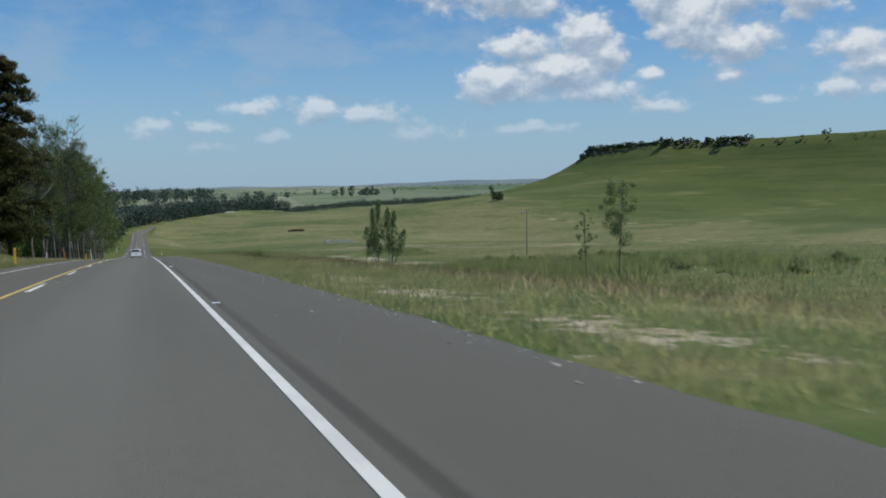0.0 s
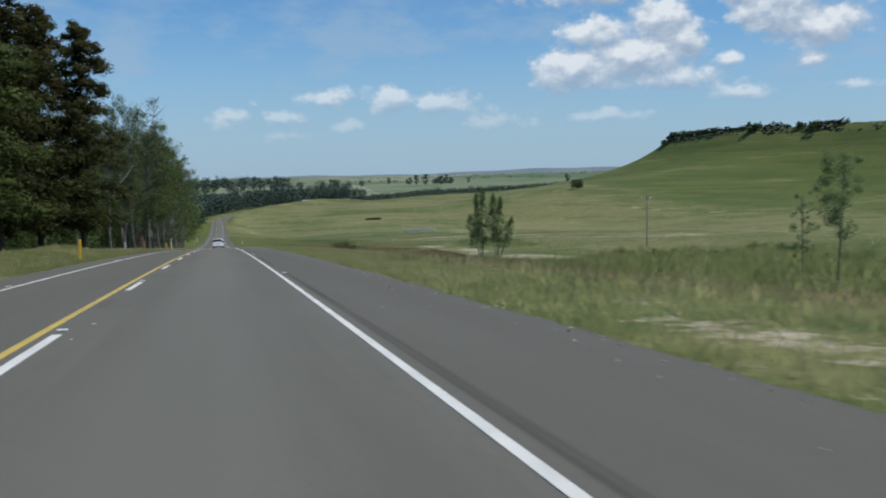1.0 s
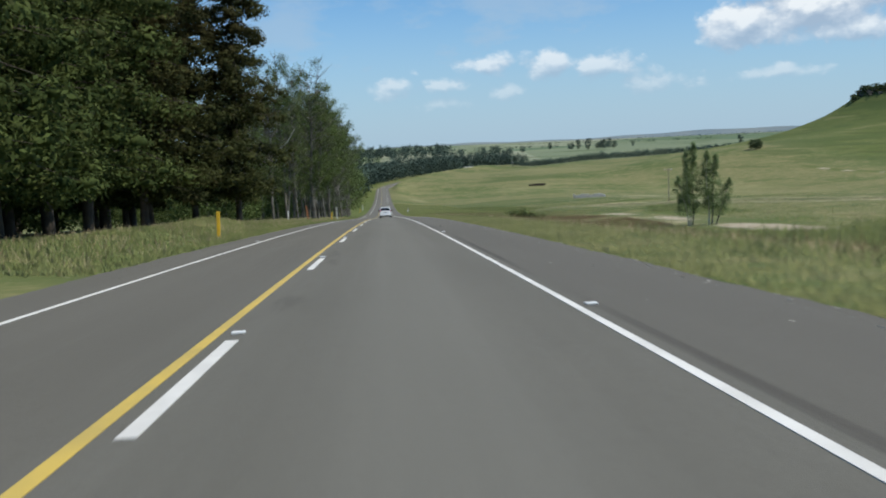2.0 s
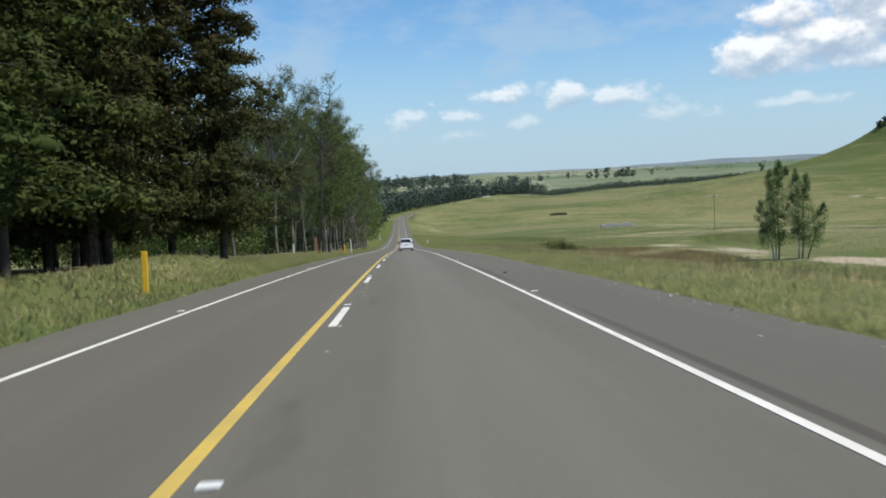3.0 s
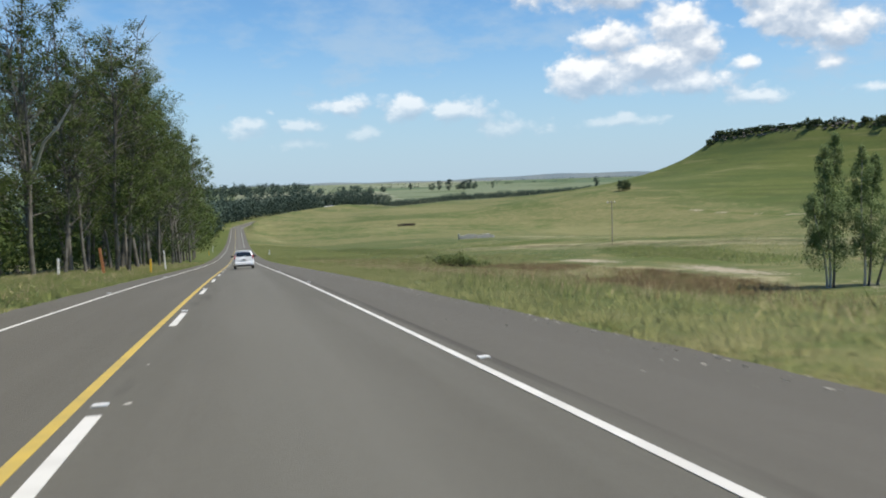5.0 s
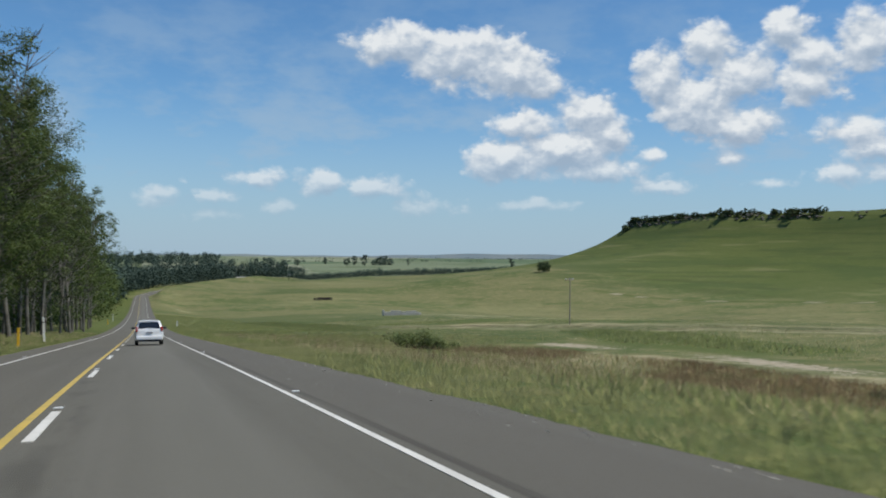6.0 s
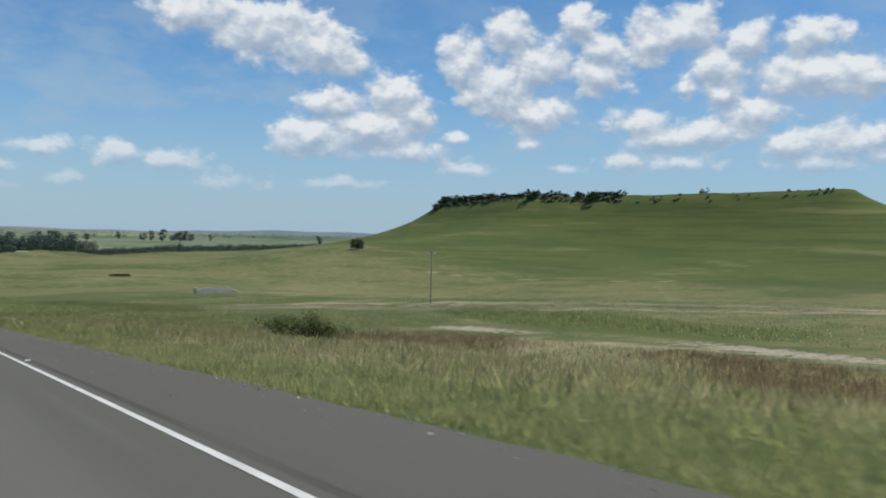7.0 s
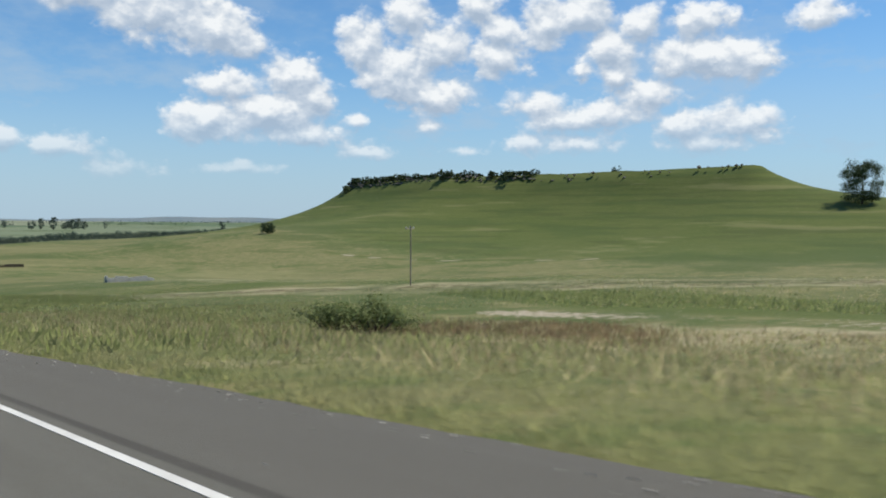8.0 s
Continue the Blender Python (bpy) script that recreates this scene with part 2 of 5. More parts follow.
def asphalt_paint(k, p):
    xyz = k.add("ShaderNodeSeparateXYZ")
    k.put(xyz.inputs[0], p)
    x = xyz.outputs[0]
    along = k.join(k.math("MULTIPLY", x, 1.4), k.math("MULTIPLY", xyz.outputs[1], 0.03), 0.0)
    streak = k.noise(along, 1.0, 5, 0.6)
    base = k.mix(k.step(k.noise(k.join(x, k.math("MULTIPLY", xyz.outputs[1], 0.12), 0.0), 0.5, 5, 0.6), 0.25, 0.75), (0.130, 0.124, 0.102), (0.155, 0.147, 0.122))
    base = k.mix(k.math("MULTIPLY", k.step(streak, 0.45, 0.75), 0.5), base, (0.184, 0.176, 0.150))
    base = k.mix(k.math("MULTIPLY", k.step(k.noise(p, 60.0, 3, 0.8), 0.35, 0.8), 0.35), base, (0.075, 0.070, 0.058))
    base = k.mix(k.math("MULTIPLY", k.step(k.noise(p, 9.0, 4, 0.7), 0.45, 0.75), 0.3), base, (0.105, 0.098, 0.080))
    worn = k.math("MULTIPLY", k.step(x, 0.9, 1.8), k.step(x, 3.2, 2.3))
    base = k.mix(k.math("MULTIPLY", worn, 0.35), base, (0.190, 0.184, 0.156))
    base = k.mix(k.math("MULTIPLY", k.step(x, 0.2, -0.6), 0.35), base, (0.112, 0.102, 0.083))
    side = k.step(x, 3.9, 4.2)
    base = k.mix(k.math("MULTIPLY", side, 0.5), base, (0.118, 0.108, 0.091))
    seam = k.math("MULTIPLY", k.step(x, 3.98, 4.03), k.step(x, 4.17, 4.11))
    base = k.mix(k.math("MULTIPLY", seam, k.step(k.noise(along, 3.0), 0.3, 0.6)), base, (0.085, 0.078, 0.065))
    stain = k.math("MULTIPLY", k.math("MULTIPLY", k.step(x, -0.1, 0.3), k.step(x, 1.0, 0.5)), k.step(k.noise(k.join(k.math("MULTIPLY", x, 1.2), k.math("MULTIPLY", xyz.outputs[1], 0.22), 4.0), 1.0, 3, 0.5), 0.56, 0.70))
    base = k.mix(k.math("MULTIPLY", stain, 0.45), base, (0.070, 0.066, 0.056))
    return base


def cover_paint(k, p):
    """Grassland: what grows where comes from the sheet's own marks; far fields are tinted for haze; the rest is grain.
    """
    at = k.add("ShaderNodeAttribute")
    at.attribute_name = "cover"
    rgb = k.add("ShaderNodeSeparateColor")
    k.put(rgb.inputs[0], at.outputs["Color"])
    sand, dry, lush = rgb.outputs[0], rgb.outputs[1], rgb.outputs[2]
    fine, mid, wide = k.noise(p, 3.5, 6, 0.7), k.noise(p, 0.16, 8, 0.68), k.noise(p, 0.021, 6, 0.6)
    xyz = k.add("ShaderNodeSeparateXYZ")
    k.put(xyz.inputs[0], p)
    ledge = k.noise(k.join(k.math("MULTIPLY", xyz.outputs[0], 0.007), k.math("MULTIPLY", xyz.outputs[1], 0.007), k.math("MULTIPLY", xyz.outputs[2], 0.16)), 1.0, 6, 0.65)
    broad, clump = k.noise(p, 0.006, 5, 0.55), k.noise(p, 0.55, 5, 0.7)
    green = k.mix(k.step(wide, 0.42, 0.58), (0.088, 0.116, 0.036), (0.164, 0.162, 0.068))
    green = k.mix(k.math("MULTIPLY", k.step(broad, 0.45, 0.58), 0.7), green, (0.190, 0.176, 0.080))
    green = k.mix(k.math("MULTIPLY", k.step(mid, 0.48, 0.62), 0.72), green, (0.250, 0.214, 0.102))
    green = k.mix(k.math("MULTIPLY", k.step(clump, 0.50, 0.62), 0.7), green, (0.085, 0.118, 0.036))
    green = k.mix(k.math("MULTIPLY", k.step(clump, 0.44, 0.32), 0.5), green, (0.238, 0.212, 0.102))
    green = k.mix(k.math("MULTIPLY", k.step(fine, 0.48, 0.72), 0.5), green, (0.110, 0.138, 0.044))
    # field plots of the far plain, greyed and blued with distance as haze would
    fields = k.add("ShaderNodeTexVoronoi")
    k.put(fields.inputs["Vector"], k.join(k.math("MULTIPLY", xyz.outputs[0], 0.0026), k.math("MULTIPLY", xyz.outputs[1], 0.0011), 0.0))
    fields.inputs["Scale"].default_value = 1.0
    hazed_plot = k.ramp(k.noise(fields.outputs["Color"], 3.0, 0), (0.3, (0.095, 0.145, 0.085)), (0.5, (0.165, 0.200, 0.125)), (0.7, (0.27, 0.28, 0.20)))
    green = k.mix(k.math("MULTIPLY", at.outputs["Alpha"], 0.88), green, hazed_plot)
    blend_lush = k.step(k.math("MULTIPLY_ADD", k.math("SUBTRACT", mid, 0.5), 1.2, lush), 0.3, 0.75)
    green = k.mix(k.math("MULTIPLY", blend_lush, 0.85), green, k.mix(k.step(fine, 0.35, 0.7), (0.066, 0.092, 0.022), (0.124, 0.144, 0.042)))
    blend_dry = k.step(k.math("MULTIPLY_ADD", k.math("SUBTRACT", mid, 0.5), 1.6, dry), 0.3, 0.7)
    straw = k.mix(k.step(fine, 0.35, 0.7), (0.310, 0.268, 0.152), (0.46, 0.405, 0.25))
    russet = k.mix(k.step(fine, 0.35, 0.7), (0.070, 0.052, 0.027), (0.135, 0.104, 0.055))
    straw = k.mix(k.math("MULTIPLY", k.step(k.math("MULTIPLY_ADD", k.math("SUBTRACT", mid, 0.5), 1.0, dry), 0.66, 0.9), k.step(clump, 0.40, 0.58)), straw, russet)
    green = k.mix(k.math("MULTIPLY", blend_dry, 0.85), green, straw)
    step_z = k.noise(k.join(k.math("MULTIPLY", xyz.outputs[0], 0.011), k.math("MULTIPLY", xyz.outputs[1], 0.011), k.math("MULTIPLY", xyz.outputs[2], 0.42)), 1.0, 5, 0.6)
    green = k.mix(k.math("MULTIPLY", k.math("MULTIPLY", k.step(step_z, 0.53, 0.60), 0.6), k.step(lush, 0.3, 0.6)), green, (0.070, 0.088, 0.028))
    green = k.mix(k.math("MULTIPLY", k.step(ledge, 0.52, 0.60), 0.62), green, (0.070, 0.098, 0.030))
    green = k.mix(k.math("MULTIPLY", k.step(ledge, 0.44, 0.36), 0.28), green, (0.290, 0.265, 0.125))
    rough_edge = k.math("MULTIPLY_ADD", k.math("SUBTRACT", k.noise(p, 1.6, 7, 0.8), 0.5), 3.4, sand)
    return k.mix(k.step(rough_edge, 0.42, 0.62), green, k.mix(k.step(fine, 0.3, 0.7), (0.27, 0.22, 0.145), (0.47, 0.41, 0.31)))


def leaf_paint(dark, light, worn, top=0.0):
    def paint(k, p):
        one = k.add("ShaderNodeNewGeometry").outputs["Random Per Island"]
        tree = k.add("ShaderNodeObjectInfo").outputs["Random"]
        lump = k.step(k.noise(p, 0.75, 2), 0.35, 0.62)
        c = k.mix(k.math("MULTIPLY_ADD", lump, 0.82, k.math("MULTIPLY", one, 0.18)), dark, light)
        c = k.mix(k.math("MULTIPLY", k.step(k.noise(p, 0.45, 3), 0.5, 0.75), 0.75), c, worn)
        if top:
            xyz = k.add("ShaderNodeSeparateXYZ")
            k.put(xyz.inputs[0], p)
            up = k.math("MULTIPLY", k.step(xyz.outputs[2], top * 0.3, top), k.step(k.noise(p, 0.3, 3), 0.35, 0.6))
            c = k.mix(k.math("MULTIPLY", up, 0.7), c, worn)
        return k.mix(k.math("MULTIPLY", tree, 0.35), c, dark)
    return paint


M_ASPHALT = material("asphalt", asphalt_paint, 0.85, 0.5, 90.0, spec=0.2)
M_WHITE = material("white_road_paint", two_tone((0.74, 0.72, 0.66), (0.60, 0.58, 0.53), 1.5, 12), 0.6, 0.3, 60.0)
M_YELLOW = material("yellow_road_paint", two_tone((0.60, 0.43, 0.095), (0.47, 0.35, 0.10), 1.5, 12), 0.6, 0.3, 60.0)
M_GROUND = material("grassland", cover_paint, 0.95, 0.9, 3.0, spec=0.1)
M_GRASS = material("grass_blades", leaf_paint((0.124, 0.138, 0.054), (0.196, 0.198, 0.088), (0.235, 0.210, 0.115)), 0.8, spec=0.15, through_light=0.5, upright=True)
M_VERGE = material("olive_grass", leaf_paint((0.112, 0.134, 0.046), (0.178, 0.194, 0.078), (0.215, 0.196, 0.100)), 0.85, spec=0.1, through_light=0.5, upright=True)
M_STRAW = material("dry_grass", leaf_paint((0.190, 0.155, 0.088), (0.310, 0.265, 0.165), (0.200, 0.200, 0.090)), 0.85, spec=0.1, through_light=0.5, upright=True)
M_WEED = material("green_weeds", leaf_paint((0.074, 0.096, 0.034), (0.138, 0.156, 0.062), (0.180, 0.175, 0.090)), 0.85, spec=0.1, through_light=0.5, upright=True)
M_RUSSET = material("russet_weeds", leaf_paint((0.068, 0.048, 0.027), (0.130, 0.096, 0.054), (0.100, 0.120, 0.046)), 0.85, spec=0.1, through_light=0.5, upright=True)
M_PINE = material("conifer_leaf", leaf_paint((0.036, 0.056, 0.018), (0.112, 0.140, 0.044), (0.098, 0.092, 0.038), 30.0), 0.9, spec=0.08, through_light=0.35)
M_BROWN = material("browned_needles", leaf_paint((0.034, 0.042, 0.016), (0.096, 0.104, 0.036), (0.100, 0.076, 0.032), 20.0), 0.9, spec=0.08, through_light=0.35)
# darker copy of the gum leaf, crown shade put into its colour
M_GUM_IN = material("shade_tone_gum_leaf", leaf_paint((0.052, 0.074, 0.032), (0.110, 0.134, 0.062), (0.10, 0.10, 0.06)), 0.95, spec=0.05, through_light=0.2)
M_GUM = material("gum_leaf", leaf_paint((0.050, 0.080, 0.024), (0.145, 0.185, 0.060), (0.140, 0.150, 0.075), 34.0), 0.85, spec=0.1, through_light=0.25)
M_YOUNG = material("young_leaf", leaf_paint((0.125, 0.180, 0.072), (0.240, 0.310, 0.138), (0.25, 0.29, 0.13)), 0.8, spec=0.1, through_light=0.45)
M_SHRUB = material("shrub_leaf", leaf_paint((0.125, 0.165, 0.060), (0.220, 0.255, 0.105), (0.24, 0.24, 0.12)), 0.75, spec=0.1, through_light=0.45)
M_SCRUB = material("scrub_leaf", leaf_paint((0.046, 0.068, 0.034), (0.105, 0.132, 0.062), (0.085, 0.09, 0.054)), 0.9, spec=0.05, through_light=0.1)
# far foliage: the pale blue of distance haze is mixed into the leaf colour
M_FAR = material("hazed_far_leaf", leaf_paint((0.054, 0.082, 0.068), (0.076, 0.104, 0.082), (0.074, 0.098, 0.080)), 0.95, spec=0.02, through_light=0.1)
M_BARK = material("dark_bark", two_tone((0.045, 0.036, 0.028), (0.095, 0.078, 0.062), 1.2), 0.9, 0.8, 8.0)
M_PALE = material("pale_bark", two_tone((0.07, 0.064, 0.055), (0.20, 0.185, 0.16), 0.8), 0.85, 0.5, 6.0)
M_LIMB = material("bare_limb", two_tone((0.38, 0.36, 0.32), (0.52, 0.50, 0.45), 0.8), 0.85, 0.4, 6.0)
M_STONE = material("grey_stone", two_tone((0.36, 0.345, 0.30), (0.50, 0.475, 0.42), 0.8), 0.9, 0.8, 4.0)
M_ROCK = material("ledge_rock", two_tone((0.075, 0.070, 0.056), (0.165, 0.155, 0.130), 0.3), 0.95, 0.8, 1.5)
M_TIMBER = material("dark_timber", two_tone((0.035, 0.028, 0.022), (0.075, 0.06, 0.045), 1.5), 0.9, 0.5, 10.0)
M_POLE = material("weathered_pole", two_tone((0.24, 0.21, 0.155), (0.34, 0.30, 0.23), 1.5), 0.9, 0.5, 10.0)
M_POST_W = material("white_post_paint", two_tone((0.78, 0.78, 0.76), (0.62, 0.61, 0.57), 2.5), 0.5, 0.1, 20.0)
M_POST_Y = material("yellow_post_paint", two_tone((0.75, 0.46, 0.03), (0.62, 0.36, 0.03), 2.5), 0.5, 0.1, 20.0)
M_POST_O = material("rusty_orange_post", two_tone((0.45, 0.17, 0.07), (0.30, 0.14, 0.07), 2.5), 0.7, 0.2, 20.0)
M_WALL = material("white_render", two_tone((0.74, 0.73, 0.70), (0.60, 0.58, 0.54), 0.4), 0.85, 0.3, 5.0)
M_ROOF = material("pale_sheet_roof", two_tone((0.62, 0.62, 0.60), (0.48, 0.47, 0.45), 0.4), 0.5, 0.1, 5.0, metal=0.3)
M_CAR = material("white_car_paint", lambda k, p: (0.78, 0.79, 0.80), 0.28, spec=0.5)
M_CARGLASS = material("dark_car_glass", lambda k, p: (0.015, 0.018, 0.02), 0.06, spec=0.8)
M_RUBBER = material("black_rubber", two_tone((0.018, 0.018, 0.018), (0.035, 0.034, 0.033), 6), 0.8, 0.2, 30.0)
M_PLASTIC = material("dark_plastic", two_tone((0.03, 0.03, 0.032), (0.05, 0.05, 0.05), 6), 0.6)
M_RIM = material("alloy_rim", two_tone((0.45, 0.45, 0.46), (0.35, 0.35, 0.36), 6), 0.35, metal=0.9)
M_LAMP = material("red_lamp_glass", two_tone((0.42, 0.02, 0.015), (0.30, 0.015, 0.012), 6), 0.15, spec=0.6)
M_PLATE = material("number_plate", two_tone((0.66, 0.67, 0.68), (0.60, 0.61, 0.62), 6), 0.4)
M_INK = material("dark_ink", lambda k, p: (0.04, 0.045, 0.06), 0.5)
M_STUD = material("road_stud_white", two_tone((0.75, 0.75, 0.73), (0.6, 0.6, 0.58), 8), 0.35)


# ---- building helpers ----
def part(name, data, mat, parent=None, label=""):
    """One mesh object, from a bmesh, a mesh, or (points, faces), under a thing."""
    if isinstance(data, bmesh.types.BMesh):
        me = bpy.data.meshes.new(name)
        data.to_mesh(me)
        data.free()
    elif isinstance(data, tuple):
        me = mesh_from(name, *data)
    else:
        me = data
    if not me.materials:
        me.materials.append(mat)
    ob = new(name, me)
    if parent:
        ob.parent = parent
    return tagged(ob, label)


def mesh_from(name, pts, faces, facing=None):
    """A mesh from arrays: points (n, 3), faces (m, 3 or 4), and the way each point faces."""
    me = bpy.data.meshes.new(name)
    pts, faces = np.asarray(pts, np.float32), np.asarray(faces, np.int32)
    c = faces.shape[1]
    me.vertices.add(len(pts)), me.loops.add(faces.size), me.polygons.add(len(faces))
    me.vertices.foreach_set("co", pts.ravel())
    me.loops.foreach_set("vertex_index", faces.ravel())
    me.polygons.foreach_set("loop_start", np.arange(0, faces.size, c, dtype=np.int32))
    me.polygons.foreach_set("use_smooth", [facing is not None] * len(faces))
    me.update(calc_edges=True)
    if facing is not None:
        me.normals_split_custom_set_from_vertices(np.asarray(facing, np.float32))
    return me


def smooth(ob):
    ob.data.polygons.foreach_set("use_smooth", [True] * len(ob.data.polygons))
    return ob


def thing(name, at, label, category, group="", turn=0.0):
    e = new(name)
    e.empty_display_size = 0.3
    e.matrix_world = pose(*at, 0, 0, turn)
    return tagged(e, label, category, group)


def box(bm, size, at=(0, 0, 0), bevel=0.0, turn=None):
    """A box, standing on at (the middle of its base), with softened edges."""
    made = bmesh.ops.create_cube(bm, size=1.0)["verts"]
    m = Matrix.Translation((at[0], at[1], at[2] + size[2] / 2)) @ (turn or Matrix()) @ Matrix.Diagonal((*size, 1))
    bmesh.ops.transform(bm, matrix=m, verts=made)
    if bevel:
        edges = list({e for v in made for e in v.link_edges})
        bmesh.ops.bevel(bm, geom=edges, offset=bevel, segments=2, profile=0.6, affect="EDGES")
    return bm


def tube(path, radii, sides=7):
    """Points and quads of a tapered tube along a path."""
    path, pts, faces = np.asarray(path, float), [], []
    for i, p in enumerate(path):
        way = path[min(i + 1, len(path) - 1)] - path[max(i - 1, 0)]
        way /= np.linalg.norm(way) + 1e-9
        a = np.cross(way, (0.31, 0.95, 0.1) if abs(way[2]) > 0.7 else (0, 0, 1))
        a /= np.linalg.norm(a)
        b = np.cross(way, a)
        for k in range(sides):
            t = 2 * math.pi * k / sides
            pts.append(p + radii[i] * (a * math.cos(t) + b * math.sin(t)))
        if i:
            o = (i - 1) * sides
            faces += [(o + k, o + (k + 1) % sides, o + sides + (k + 1) % sides, o + sides + k) for k in range(sides)]
    return np.array(pts), np.array(faces)


def gather(pieces):
    """Joins (points, faces) pieces."""
    pts, faces, facing, o = [], [], [], 0
    for p, f, *way in pieces:
        pts.append(p), faces.append(np.asarray(f) + o), facing.extend(way)
        o += len(p)
    return (np.concatenate(pts), np.concatenate(faces), *([np.concatenate(facing)] if facing else []))


def leaves(rng, middles, sizes, per, length, width, droop=0.0, form=1.0):
    """Small leaf blades scattered in soft clumps round the middles."""
    m = np.repeat(np.asarray(middles, float), per, 0)
    s = np.repeat(np.asarray(sizes, float), per, 0)
    count = len(m)
    ball = rng.normal(size=(count, 3))
    ball *= (rng.random((count, 1)) ** 0.4) / np.linalg.norm(ball, axis=1, keepdims=True)
    c = m + ball * s
    face = ball * 1.6 * form + np.array([0, 0, 0.7 * form]) + rng.normal(0, 0.55, (count, 3))
    a = np.cross(face, rng.normal(size=(count, 3)) + np.array([0, 0, -droop]))
    a /= np.linalg.norm(a, axis=1, keepdims=True) + 1e-9
    b = np.cross(face, a)
    b /= np.linalg.norm(b, axis=1, keepdims=True) + 1e-9
    k = rng.uniform(0.6, 1.3, (count, 1))
    a, b = a * k * length / 2, b * k * width / 2
    pts = np.stack([c - a, c - b * 0.9 - a * 0.1, c + a, c + b * 0.9 - a * 0.1], 1).reshape(-1, 3)
    way = ball * 1.5 + np.array([0, 0, 0.45]) + rng.normal(0, 0.15, (count, 3))
    way += face / (np.linalg.norm(face, axis=1, keepdims=True) + 1e-9) * 0.25
    way /= np.linalg.norm(way, axis=1, keepdims=True) + 1e-9
    return pts, np.arange(count * 4).reshape(-1, 4), np.repeat(way, 4, 0)


def ball_mesh():
    bm = bmesh.new()
    bmesh.ops.create_icosphere(bm, subdivisions=1, radius=1.0)
    pts, faces = np.array([v.co[:] for v in bm.verts]), np.array([[v.index for v in f.verts] for f in bm.faces])
    bm.free()
    return pts, faces


BALL = ball_mesh()


def cores(rng, middles, sizes, share):
    """Lumpy hearts of the leaf clumps, which the leaf blades cover."""
    pieces = []
    for m, s in zip(middles, sizes):
        p = BALL[0] * (1 + rng.normal(0, 0.16, (len(BALL[0]), 1)))
        pieces.append((np.asarray(m) + p * np.asarray(s) * share * rng.uniform(0.8, 1.1), BALL[1], BALL[0] + rng.normal(0, 0.25, BALL[0].shape)))
    pts, faces, way = gather(pieces)
    return pts, faces, way / np.linalg.norm(way, axis=1, keepdims=True)


# ---- ground ----
def spread(*runs):
    """Grid lines: (from, to, step) runs end to end."""
    out = [np.arange(a, b, s) for a, b, s in runs]
    return np.unique(np.round(np.concatenate(out + [[runs[-1][1]]]), 3))


def near_line(x, y, pts, wide):
    """1 on a line through pts, falling to 0 at its width."""
    d = np.full(np.shape(x), 1e9)
    for (ax, ay), (bx, by) in zip(pts, pts[1:]):
        k = np.clip(((x - ax) * (bx - ax) + (y - ay) * (by - ay)) / ((bx - ax) ** 2 + (by - ay) ** 2), 0, 1)
        d = np.minimum(d, np.hypot(x - ax - k * (bx - ax), y - ay - k * (by - ay)))
    return np.clip(1 - d / wide, 0, 1)


TRACK = ((44, 92), (40.5, 104), (38.6, 115), (39.6, 128), (39.8, 140), (40.8, 150), (41.2, 160), (40.4, 173))
STRAW_BAND = ((44, 248), (56, 224), (66, 204), (75, 188), (84, 170))
HOLLOW = ((60, 196), (55, 180), (51, 168), (49, 152))
WET_BANK = ((33, 232), (36, 270), (35, 350))
LEDGE = ((318, 660), (323, 608), (333, 558), (353, 516), (362, 470), (380, 430))
WASH = ((8.3, 25), (7.6, 19), (7.6, 15), (7.8, 11), (7.9, 5), (8.1, -4))


